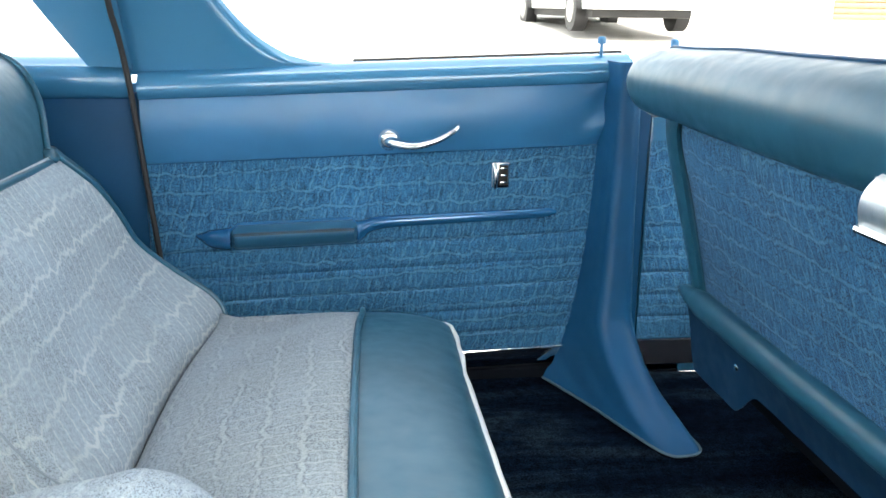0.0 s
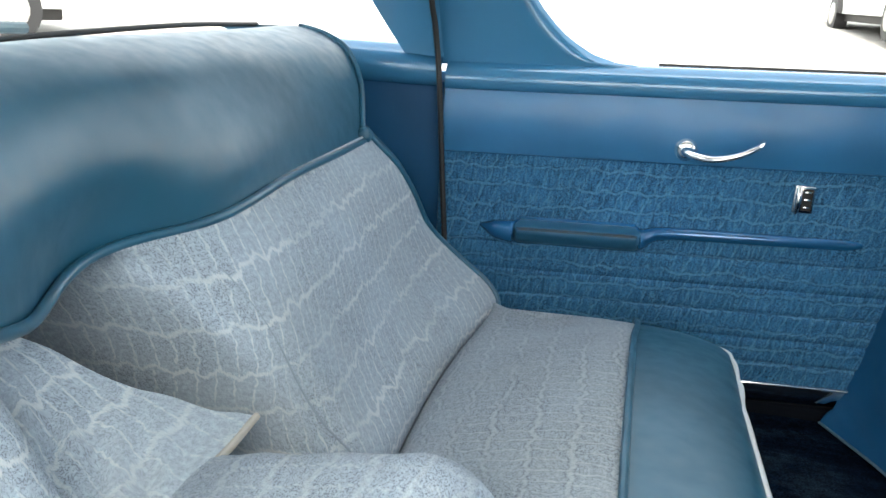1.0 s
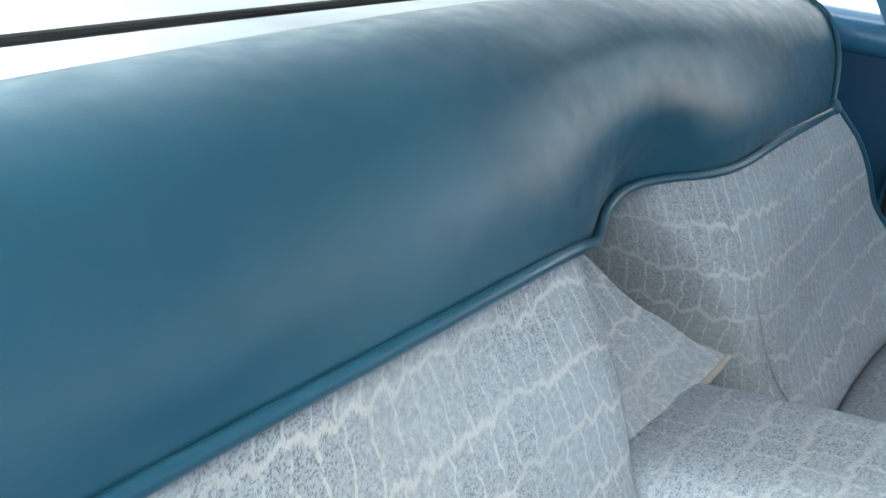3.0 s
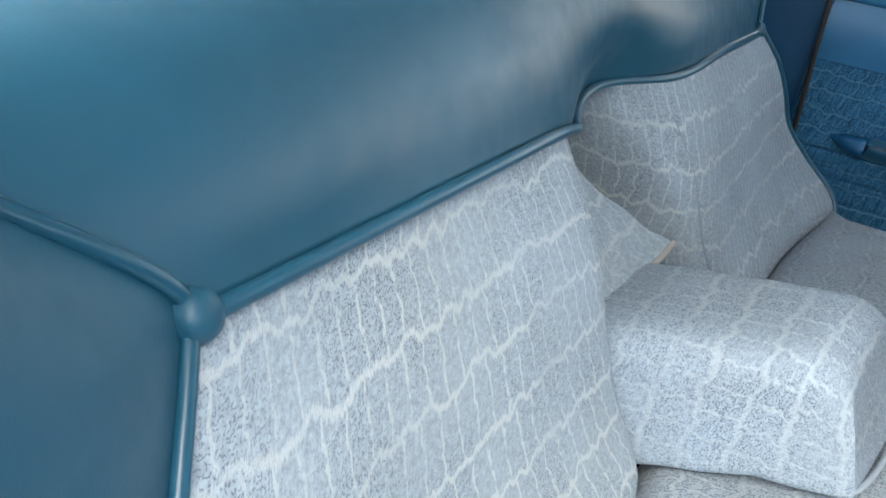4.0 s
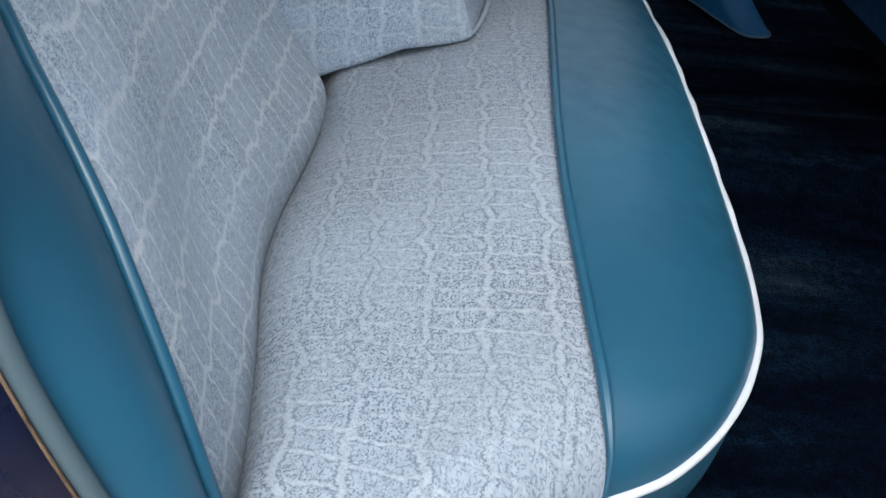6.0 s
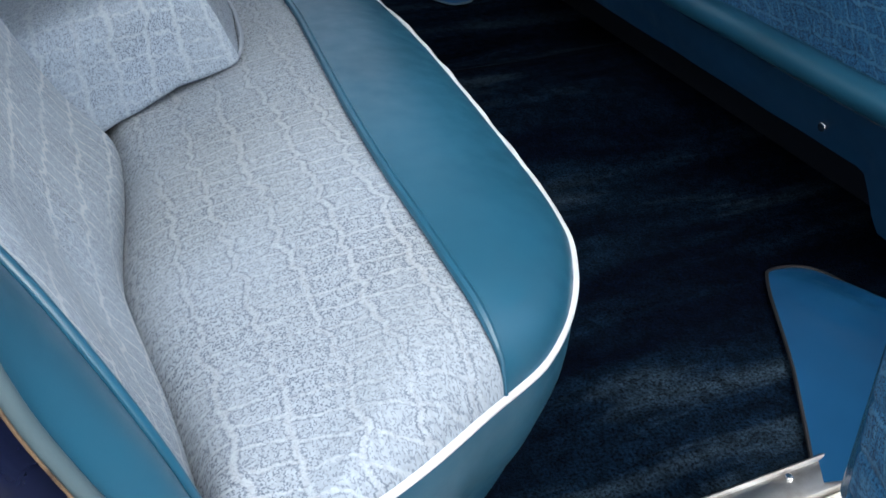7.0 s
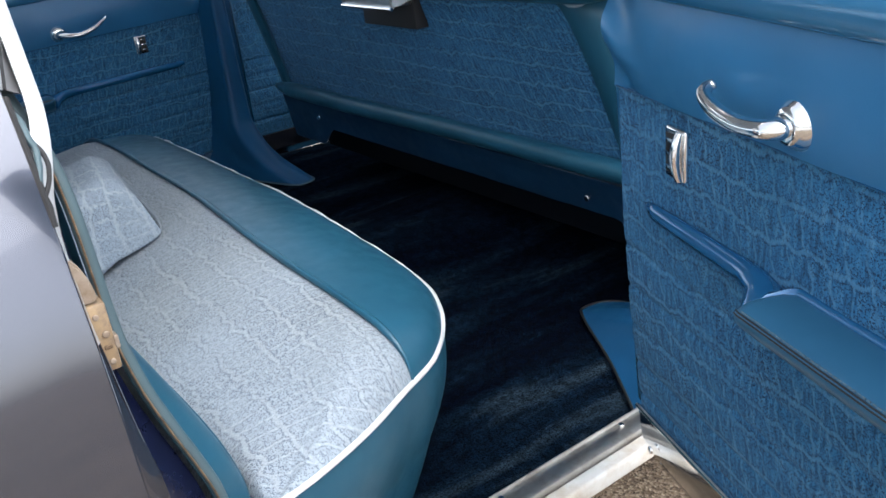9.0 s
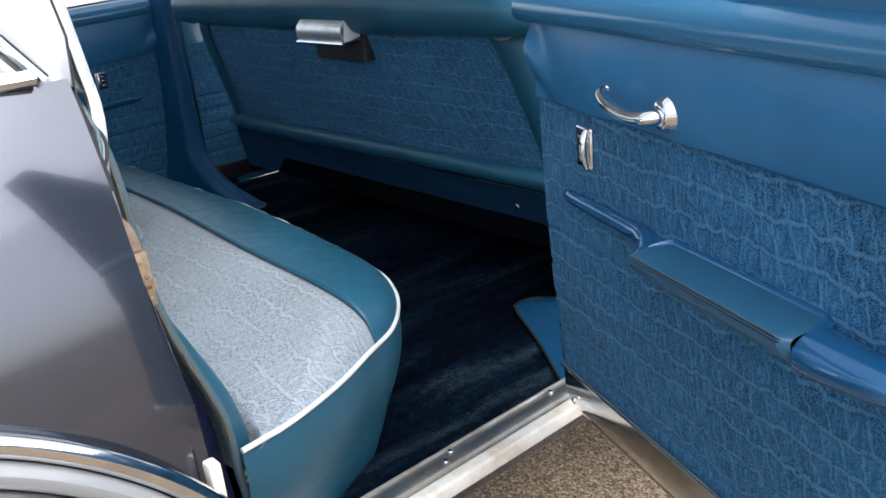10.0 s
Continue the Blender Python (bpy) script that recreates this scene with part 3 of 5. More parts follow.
def build_backrest():
    def near_panel(u, v):
        k = min(1.0, u / 0.84)
        zt = pipe_z(-0.59 + 0.42 * k)
        z = 0.465 + (zt - 0.465) * v
        a = near_edge(z)
        y = -cloth_edge(z) + (a + cloth_edge(z)) * k
        x = upholstery(y, z) + bow(y, z)
        inner = a - y
        x -= 0.014 * max(0.0, 1 - inner / 0.035) ** 2
        x -= 0.006 * max(0.0, 1 - (cloth_edge(z) + y) / 0.03) ** 2
        back = max(0.0, (u - 0.84) / 0.16)
        return (x + (-0.905 - x) * back, y + 0.004 * math.sin(math.pi * back), z)

    part("backrest_cloth", skin(near_panel, 70, 48), SEAT_CLOTH, rear_seat, "grey-blue brocade backrest panel")

    def pocket(y, z):
        mouth = lerp(z, [0.58, 0.62, 0.67, 0.74, 0.80], [0.105, 0.095, 0.070, 0.030, -0.005])
        return 0.10 * ease((mouth + 0.075 - y) / 0.09) + 0.90 * ease((mouth + 0.018 - y) / 0.060)

    def far_panel(u, v):
        y = 0.72 - 0.98 * u
        zt = pipe_z(y)
        z = 0.465 + (zt - 0.465) * v
        y = min(y, cloth_edge(z, 1))
        x = upholstery(y, z) - pocket(y, z) * (0.012 + 0.275 * ease((zt - z) / 0.022))
        x -= 0.0025 * math.exp(-((y - 0.13 + 0.3 * (z - 0.62)) / 0.004) ** 2) * ease((0.70 - z) / 0.1)
        return (x, y, z)

    bm = skin(far_panel, 220, 64)
    uv = bm.loops.layers.uv.verify()
    for f in bm.faces:
        for lp in f.loops:
            p = lp.vert.co
            lp[uv].uv = (upholstery(p.y, p.z) - p.x - p.y, p.z + 0.02)
    part("backrest_cloth", bm, SEAT_CLOTH, rear_seat, "grey-blue brocade backrest panel that turns into the pocket")
    stitch = [Vector((upholstery(y, z) - 0.001 - pocket(y, z) * 0.287, y, z)) for y, z in ((0.13 - 0.3 * (z - 0.62), z) for z in (0.55 + 0.20 * k / 40 for k in range(41)))]
    part("stitching", tube(stitch, 0.0012, 5), THREAD, rear_seat)

    prof = [(0.0, 0.0), (-0.012, 0.030), (-0.030, 0.065), (-0.058, 0.102), (-0.088, 0.121), (-0.122, 0.131), (-0.158, 0.132), (-0.190, 0.122), (-0.208, 0.100), (-0.212, 0.070)]
    line = catmull([(x, 0, z) for x, z in prof], 36)

    def bolster(u, v):
        half = 0.594 + 0.105 * ease(v / 0.42)
        y = half - 2 * half * u
        k = v * 36
        i = min(int(k), 35)
        q = line[i].lerp(line[i + 1], k - i)
        fall = (1 - v) ** 5
        x = -0.690 + q.x + far_lean(y) + (pipe_x(y) - far_lean(y) + 0.690) * fall
        z = PIPE_Z + q.z - 0.006 * ease((y - 0.1) / 0.5) + (pipe_z(y) - PIPE_Z) * fall
        z -= 0.055 * max(0.0, (0.1 - y) / 0.7) ** 1.5 * v * min(1.0, (0.78 - abs(y)) / 0.2 + 0.6)
        x += 0.006 * math.exp(-((v - 0.26) / 0.2) ** 2)
        x -= 0.008 * math.exp(-((y + 0.01) / 0.08) ** 2) * math.exp(-((v - 0.08) / 0.08) ** 2)
        ripple = 0.0018 * noise.noise(Vector((y * 8, v * 4, 1.7))) + 0.0012 * math.exp(-((y - 0.20) / 0.09) ** 2) * math.sin(v * 11)
        return (x + ripple * ease(v / 0.1), y, z + ripple * 0.5 * ease(v / 0.1))

    part("bolster", skin(bolster, 160, 56), SEAT_VINYL, rear_seat, "wide teal-blue vinyl bolster along the top")
    pipe = [Vector(bolster(k / 260, 0.0)) + Vector((0.0055, 0, -0.001)) for k in range(261)]
    part("piping", tube(pipe, 0.0046, 10), PIPING, rear_seat, "glossy teal-blue vinyl piping")

    for sgn in (1, -1):
        rim = [Vector(bolster(0.0 if sgn > 0 else 1.0, v)) for v in (0.60 * k / 40 for k in range(41))]
        low = [Vector((back_x(sgn * cloth_edge(z, sgn), z) + 0.001 + (bow(-cloth_edge(z), z) if sgn < 0 else 0), sgn * cloth_edge(z, sgn), z)) for z in (0.47 + 0.322 * k / 60 for k in range(61))]
        both = low + rim[1:]

        def wing(u, v, sgn=sgn, both=both):
            # u: from the piping outwards and round to the side; v: upwards
            k = v * (len(both) - 1)
            i = min(int(k), len(both) - 2)
            p = both[i].lerp(both[i + 1], k - i)
            w = lerp(p.z, [0.47, 0.55, 0.70, 0.80, 0.93], [0.045, 0.055, 0.095, 0.120, 0.055])
            a = u * math.pi * 0.5
            if sgn < 0:
                top = max(0.0, k - 60) / 40
                zq = p.z if top == 0 else 0.792 + 0.20 * top
                qx, qy = lace_x(zq), lace_y(zq)
                return (p.x + (qx - 0.004 - p.x) * u + 0.016 * math.sin(math.pi * u) - 0.002, p.y + (qy - p.y) * u, p.z + (zq - p.z) * u)
            return (p.x - 0.003 + 0.010 * math.sin(a * 2) - 0.17 * (1 - math.cos(a)), p.y + sgn * w * math.sin(a), p.z - 0.01 * (1 - math.cos(a)))

        part("side_wing", skin(wing, 24, 90), SEAT_VINYL, rear_seat, "teal-blue vinyl wing beside the backrest")
        part("side_piping", tube([p + Vector((0.001, 0, 0)) for p in low], 0.0042, 10), PIPING, rear_seat, "glossy teal-blue vinyl piping")
        part("wing_piping", tube([p + Vector((0.003, sgn * 0.001, 0)) for p in rim], 0.0043, 10), PIPING, rear_seat, "teal-blue vinyl piping")
        b = Vector((-0.688 + far_lean(sgn * 0.59), sgn * 0.593, 0.797 if sgn < 0 else 0.787))
        part("button", disc(b, (0.85, -0.1 * sgn, 0.35), 0.0118, 0.011, 28, 0.9), SEAT_VINYL, rear_seat, "round vinyl-covered button")


build_backrest()


def build_armrest():
    """The folded-down middle armrest lies on the cushion."""
    def section(x, k):
        zb = 0.490 + 0.081 * k
        zt0, zt1 = 0.634 + 0.056 * k, 0.634 + 0.073 * k
        yb0, yb1 = -0.186 - 0.006 * k, 0.010 - 0.026 * k
        yt0, yt1 = -0.190 - 0.010 * k, 0.008 - 0.070 * k
        pts = []
        corner = [(yb1, zb), (yb0, zb), (yt0, zt0), (yt1, zt1)]
        rad = [0.010, 0.010, 0.038, 0.036]
        for n in range(4):
            p, a, b = Vector(corner[n]), Vector(corner[n - 1]), Vector(corner[(n + 1) % 4])
            da, db = (a - p).normalized(), (b - p).normalized()
            for s in range(7):
                t = s / 6
                q = (p + da * rad[n]) * (1 - t) ** 2 + p * 2 * t * (1 - t) + (p + db * rad[n]) * t ** 2
                lump = 0.002 * noise.noise(Vector((x * 26, q.x * 26, q.y * 26)))
                pts.append((x + 0.147 * (q.x + 0.19) * k ** 2, q.x + lump, q.y + lump))
        return pts

    n = 26
    secs = []
    for k in range(n + 1):
        t = k / n
        secs.append(section(-0.640 + 0.166 * t, t))
    # raked nose, rounded over at the top
    last = secs[-1]
    low, high = min(p[2] for p in last), max(p[2] for p in last)
    mid = sum(p[1] for p in last) / len(last)
    for t in (0.12, 0.25, 0.38, 0.5, 0.62, 0.75, 0.88, 1.0):
        a = t * math.pi / 2
        ring = []
        for x, y, z in last:
            h = (z - low) / (high - low)
            reach = 0.070 - 0.034 * h ** 1.3
            ring.append((x + reach * math.sin(a), mid + (y - mid) * (1 - 0.07 * (1 - math.cos(a)) * (0.3 + 0.7 * h)), z - 0.030 * h ** 3 * (1 - math.cos(a)) + 0.022 * (1 - h) ** 2 * t))
        secs.append(ring)
    bm = bmesh.new()
    uv = bm.loops.layers.uv.verify()
    rings = [[bm.verts.new(p) for p in s] for s in secs]
    m = len(rings[0])
    along = 0.0
    for a, b in zip(rings, rings[1:]):
        step = (a[0].co - b[0].co).length + 1e-5
        girth = 0.0
        for s in range(m):
            w = (a[s].co - a[(s + 1) % m].co).length
            f = bm.faces.new((a[s], a[(s + 1) % m], b[(s + 1) % m], b[s]))
            for lp, q in zip(f.loops, ((girth, along), (girth + w, along), (girth + w, along + step), (girth, along + step))):
                lp[uv].uv = q
            girth += w
        along += step
    cap = bm.faces.new(rings[-1])
    for lp in cap.loops:
        lp[uv].uv = (lp.vert.co.y, lp.vert.co.z)
    bm.faces.new(list(reversed(rings[0])))
    rest = part("armrest", bm, ARM_CLOTH, rear_seat, "folded-down grey-blue brocade middle armrest")
    welt = catmull([(-0.412, -0.191, 0.599), (-0.404, -0.184, 0.596), (-0.396, -0.160, 0.596), (-0.388, -0.120, 0.596), (-0.383, -0.070, 0.597), (-0.383, -0.044, 0.601), (-0.388, -0.032, 0.609), (-0.397, -0.029, 0.617)], 44)
    part("welt", tube(welt, lambda t: 0.0025 * min(1.0, 12 * t + 0.25, 8 * (1 - t) + 0.4), 8), ARM_CLOTH, rest)

    # cloth flap that hides the hinge
    def flap(u, v):
        y0, y1 = 0.058 - 0.145 * v ** 0.9, -0.245 + 0.05 * v
        y = y0 + (y1 - y0) * u
        crease = 0.006 * math.sin(34 * (u * 0.8 + v * 0.9)) * math.exp(-((u - 0.32 - 0.2 * v) / 0.22) ** 2)
        x = -0.630 - 0.125 * v
        z = 0.632 + 0.122 * v - 0.006 * u - 0.020 * math.sin(math.pi * v) * (0.4 + u) + crease * ease(v / 0.2) + 0.004 * noise.noise(Vector((y * 18, v * 4, 2)))
        return (x, y, z)

    part("hinge_flap", skin(flap, 30, 24, -0.006), SEAT_CLOTH, rear_seat, "creased brocade flap over the armrest hinge")
    hem = [Vector(flap(k / 30, 0.0)) for k in range(31)]
    part("hem", tube(hem, 0.0034, 8), WORN_CLOTH, rear_seat)


build_armrest()


# ---------------------------------------------------------------- doors
def make_door(th, d, stripes):
    """A rear door, front edge at s = 0, in its own space: x backwards along the door, y out of the cabin, z up.
    d gives the heights and stations of its trim."""
    L, rise = d["length"], d["rise"]

    S = d["out"]

    def front(z):
        return lerp(z, [d["kick_b"], d["belt"]], [d["front_low"], d["front_top"]])

    def at(s, z, out):
        return (s, S * out, z + rise * s)

    def cloth(u, v):
        z = d["kick_t"] + (d["cloth"] - d["kick_t"]) * v
        s0 = front(z)
        s = s0 + (L - s0) * u
        out = -0.002 - 0.006 * math.sin(math.pi * v)
        for q in stripes:
            out += d["pleat"] * math.exp(-(((z - q) / 0.0032) ** 2))
        out += 0.0012 * noise.noise(Vector((s * 22, z * 22, 0.5)))
        out += 0.02 * max(0.0, 1 - (s - s0) / 0.012) ** 2
        return at(s, z, out)

    part("cloth_panel", skin(cloth, 60, 110, 0.004 * S), DOOR_CLOTH, th, "blue brocade door panel with pleats across")

    def upper(u, v):
        z = d["cloth"] + (d["crease"] - d["cloth"]) * v
        s0 = front(z)
        s = s0 + (L - s0) * u
        out = -0.006 - 0.007 * math.sin(math.pi * v) + 0.0025 * noise.noise(Vector((s * 9, z * 14, 3)))
        pull = math.exp(-((s - s0 - 0.025) / 0.03) ** 2)
        out += pull * 0.006 * math.sin(z * 90 + s * 50) + 0.02 * max(0.0, 1 - (s - s0) / 0.012) ** 2
        return at(s, z, out)

    part("vinyl_panel", skin(upper, 70, 24, 0.004 * S), DOOR_VINYL, th, "smooth blue vinyl upper door panel")
    seam = [at(front(d["cloth"]) + 0.012 + (L - 0.012 - front(d["cloth"])) * k / 40, d["cloth"], -0.0065) for k in range(41)]
    part("seam_edge", tube(seam, 0.0008, 6), BOOT_VINYL, th)

    # rounded garnish rail at the belt, painted
    h = d["belt"] - d["crease"]

    def rail(u, v):
        a = v * math.pi
        s = L * u
        out = -0.008 - 0.015 * math.sin(min(1.0, v * 1.25) * math.pi * 0.6) + 0.046 * v ** 3
        return at(s, d["crease"] - 0.003 + (h + 0.003) * (1 - math.cos(a)) / 2 + 0.004 * v, out)

    part("garnish_rail", skin(rail, 60, 22), PAINT_IN, th, "painted blue metal window rail")

    # painted upper frame behind the window
    shift = d["window"]

    def frame_sheet(u, v):
        z = d["belt"] - 0.004 + 0.34 * v
        s0 = shift + lerp(v, [0, 0.012, 0.03, 0.055, 0.085, 0.16, 0.30, 1.0], [0.40, 0.46, 0.515, 0.548, 0.568, 0.605, 0.648, 0.80])
        s = s0 + (max(L + 0.022, s0 + 0.02) - s0) * u
        edge = max(0.0, 1 - u / 0.16)
        return at(s, z, 0.006 - 0.075 * v + 0.016 * edge ** 2)

    part("window_frame", skin(frame_sheet, 24, 30, 0.02 * S), PAINT_IN, th, "painted blue metal frame behind the window")

    # outer skin, edges and bottom
    bm = box((d["front_low"] + 0.004, 0.012 * S, d["kick_b"] + 0.004), (L + 0.004, 0.085 * S, d["belt"] - 0.012), 0.012, 3)
    shear(bm, rise)
    part("door_shell", bm, BODY_PAINT, th, "dark metallic blue outer door skin")
    edge_bm = box((-0.010, 0.002 * S, d["kick_t"] - 0.006), (0.022, 0.05 * S, d["belt"] - 0.004), 0.006, 2)
    for v in edge_bm.verts:
        v.co.x += front(v.co.z)
    part("door_edge", edge_bm, PAINT_IN, th, "painted blue hinge edge of the door")

    # polished strip along the bottom
    def kick(u, v):
        s0 = d["front_low"]
        s = s0 + (L - s0) * u
        return at(s, d["kick_b"] + (d["kick_t"] - d["kick_b"]) * v, -0.004 + 0.03 * (1 - v) ** 3)

    part("kick_strip", skin(kick, 30, 8, 0.003 * S), CHROME, th, "scuffed polished metal strip along the bottom")
    part("strip_edge", tube([at(d["front_low"] + (L - d["front_low"]) * k / 20, d["kick_t"] + 0.001, -0.007) for k in range(21)], 0.0028, 8), CHROME, th)
    for s in (d["front_low"] + 0.024, d["front_low"] + 0.30, L - 0.05):
        part("screw", disc(at(s, (d["kick_b"] + d["kick_t"]) / 2, -0.004), (0, -S, 0), 0.0042, 0.0025, 12), CHROME, th)

    # armrest: long painted spear with a padded rest
    z = d["arm"]
    a0, s1, s2, p1, a1 = d["arm_front"], d["step1"], d["step0"], d["pad_end"], d["arm_rear"]
    secs = []
    n = 130
    for k in range(n + 1):
        s = a0 + (a1 - a0) * k / n
        mid = p1 + (a1 - p1) * 0.5
        thin = lerp(s, [a0, a0 + 0.03, s1, s2 - 0.03, s2 - 0.002, s2 + 0.006, p1 - 0.006, p1 + 0.002, mid, a1], [0.004, 0.009, 0.011, 0.0125, 0.0185, 0.013, 0.013, 0.0195, 0.0165, 0.002])
        deep = lerp(s, [a0, a0 + 0.03, s1 - 0.02, s2 - 0.03, s2 - 0.002, s2 + 0.006, p1 - 0.006, p1 + 0.002, mid, a1], [0.004, 0.014, 0.020, 0.027, 0.047, 0.010, 0.010, 0.050, 0.042, 0.003])
        zc = z + lerp(s, [a0, s1, s2 - 0.03, s2 - 0.002, s2 + 0.006, p1 - 0.006, p1 + 0.002, a1], [0, 0.0, -0.002, -0.011, -0.002, -0.002, -0.012, -0.010])
        ring = []
        for q in range(14):
            a = 2 * math.pi * q / 14
            cx, cz = math.cos(a), math.sin(a)
            ring.append(at(s, zc + thin * cz * (1.0 if abs(cz) < 0.7 else 0.94), -0.002 - deep * (0.5 + 0.5 * cx)))
        secs.append(ring)
    arm = part("armrest_spear", loft(secs), SPEAR, th, "glossy blue painted armrest spear")

    prof = catmull([(0.0, 0, 0.0045), (0.018, 0, 0.0060), (0.036, 0, 0.0055), (0.050, 0, 0.0040), (0.0565, 0, 0.0015), (0.0570, 0, -0.0045), (0.0520, 0, -0.0120), (0.040, 0, -0.0230), (0.022, 0, -0.031), (0.0, 0, -0.034)], 32)

    def pad(u, v):
        k = v * 32
        i = min(int(k), 31)
        q = prof[i].lerp(prof[i + 1], k - i)
        e = 1 - 0.16 * max(0.0, 1 - min(u, 1 - u) / 0.04) ** 3
        s = s2 - 0.002 + (p1 - s2 + 0.002) * u
        return at(s, z - 0.013 + (q.z + 0.013) * (0.5 + 0.5 * e), -0.002 - q.x * e)

    part("pad", skin(pad, 40, 32), PAD_VINYL, arm, "stitched blue vinyl arm pad")
    threads = bmesh.new()
    for row in (0.385,):
        for k in range(46):
            u = 0.05 + 0.90 * k / 46
            tube([Vector(pad(u, row)) + Vector((0, -0.0005 * S, 0.0004)), Vector(pad(u + 0.012, row)) + Vector((0, -0.0005 * S, 0.0004))], 0.0007, 5, threads)
    part("stitching", threads, PAD_THREAD, arm)
    for row in (0.425, 0.47):
        part("pad_seam", tube([Vector(pad(0.02 + 0.96 * k / 40, row)) for k in range(41)], 0.0008, 5), RUBBER, arm)

    # pull handle on its stepped boss
    hb, ht, hz = d["handle_base"], d["handle_tip"], d["handle_z"]
    base = tube([at(hb, hz, -0.004 - 0.017 * k / 10) for k in range(11)], lambda t: lerp(t, [0, 0.12, 0.25, 0.8, 0.95, 1], [0.0195, 0.0200, 0.0196, 0.0140, 0.0122, 0.0090]), 36)
    pull = part("door_handle", base, CHROME, th, "curved chrome inside door handle")
    sg = 1 if ht < hb else -1
    span = abs(hb - ht)
    g = d["sag"]
    lever = catmull([at(hb, hz, -0.016), at(hb - 0.08 * span * sg, hz - 0.004 * g, -0.027 - 0.006 * g), at(hb - 0.35 * span * sg, hz + 0.002 - 0.010 * g, -0.032 - 0.012 * g),
                     at(hb - 0.65 * span * sg, hz + 0.006 - 0.007 * g, -0.034 - 0.014 * g), at(hb - 0.90 * span * sg, hz + 0.009 + 0.002 * g, -0.032 - 0.012 * g),
                     at(ht, hz + 0.012 + 0.006 * g, -0.027 - 0.008 * g), at(ht + 0.001 * sg, hz + 0.014 + 0.007 * g, -0.020 - 0.006 * g)], 52)
    ridges = bmesh.new()
    for q in (-1, 0, 1):
        tube([p + Vector((0, -0.0074 * S * lerp(j / 34, [0, 0.3, 1], [1.0, 0.90, 0.56]), 0.0030 * q)) for j, p in enumerate(lever[6:41])], 0.0008, 5, ridges)
    part("ridges", ridges, CHROME, pull)
    part("lever", tube(lever, lambda t: lerp(t, [0, 0.03, 0.08, 0.16, 0.5, 0.85, 0.97, 1], [0.006, 0.0105, 0.0112, 0.0100, 0.0072, 0.0054, 0.0044, 0.0015]), 16, flat=0.72), CHROME, pull)

    # window switch
    sw, sz = d["switch"], d["switch_z"]
    k = d["switch_size"]
    plate = part("window_switch", box(at(sw - 0.0165 * k, sz - 0.024 * k, -0.0095), at(sw + 0.0165 * k, sz + 0.024 * k, -0.002), 0.0032, 3), CHROME, th, "chrome power window switch")
    part("well", box(at(sw - 0.0130 * k, sz - 0.0185 * k, -0.0102), at(sw + 0.0035 * k, sz + 0.0185 * k, -0.0080), 0.0008, 1), RUBBER, plate)
    for q in (-1, 0.0, 1):
        part("rocker", box(at(sw - 0.0100 * k, sz + (q * 0.0125 - 0.0020) * k, -0.0122), at(sw + 0.0005 * k, sz + (q * 0.0125 + 0.0020) * k, -0.0095), 0.0009, 2), CHROME, plate)
    bow = [at(sw + 0.0095 * k, sz + 0.0215 * k * w, -0.0095 - 0.0050 * (1 - w * w)) for w in (-1 + 2 * j / 16 for j in range(17))]
    part("toggle", tube(bow, lambda t: 0.0052 * k * (0.7 + 0.3 * math.sin(math.pi * t)), 12), CHROME, plate, "bowed chrome toggle")

    # lock button and the glass
    pin = tube([at(d["pin"], d["belt"] - 0.005, 0.02), at(d["pin"], d["belt"] + 0.022, 0.02)], 0.0028, 10)
    disc(at(d["pin"], d["belt"] + 0.020, 0.02), (0, 0, 1), 0.0072, 0.012, 16, 0.5, pin)
    part("lock_button", pin, DOOR_VINYL, th, "blue plastic lock button")
    gasket = [at(0.004 + (0.45 + shift) * k / 20, d["belt"] + 0.004, 0.034) for k in range(21)]
    part("window_gasket", tube(gasket, 0.004, 6), RUBBER, th, "black rubber window gasket")


def shear(bm, rise):
    for v in bm.verts:
        v.co.z += rise * v.co.x


far_door = thing("rear_door", None, "closed blue rear door with brocade panel and chrome handle", "car door", "rear doors",
                 m=pose(0.155, 0.832, 0.0, 0, 0, 180))
FAR = dict(out=-1, sag=1.0, pleat=0.0042, length=0.787, rise=-0.036, kick_b=0.352, kick_t=0.404, cloth=0.763, crease=0.868, belt=0.907, front_low=0.07, front_top=0.0, arm=0.651,
           arm_front=0.110, step1=0.395, step0=0.455, pad_end=0.652, arm_rear=0.716, handle_base=0.398, handle_tip=0.290, handle_z=0.788,
           switch=0.212, switch_z=0.719, switch_size=0.95, pin=0.043, window=0.0)
make_door(far_door, FAR, (0.612, 0.568, 0.526, 0.481, 0.439))

# the near door stands wide open
near_door = thing("rear_door", None, "wide-open blue rear door with brocade panel, vinyl top and chrome handle", "car door", "rear doors",
                  m=pose(-0.094, -0.775, 0.0, 0, 0, 180 + 70))
NEAR = dict(out=1, sag=0.35, pleat=0.0022, length=0.70, rise=0.0, kick_b=0.374, kick_t=0.464, cloth=0.818, crease=0.910, belt=0.945, front_low=0.066, front_top=0.008, arm=0.711,
            arm_front=0.086, step1=0.272, step0=0.310, pad_end=0.522, arm_rear=0.655, handle_base=0.308, handle_tip=0.228, handle_z=0.843,
            switch=0.147, switch_z=0.778, switch_size=1.0, pin=0.02, window=-0.14)
make_door(near_door, NEAR, (0.655, 0.610, 0.565, 0.520, 0.480))


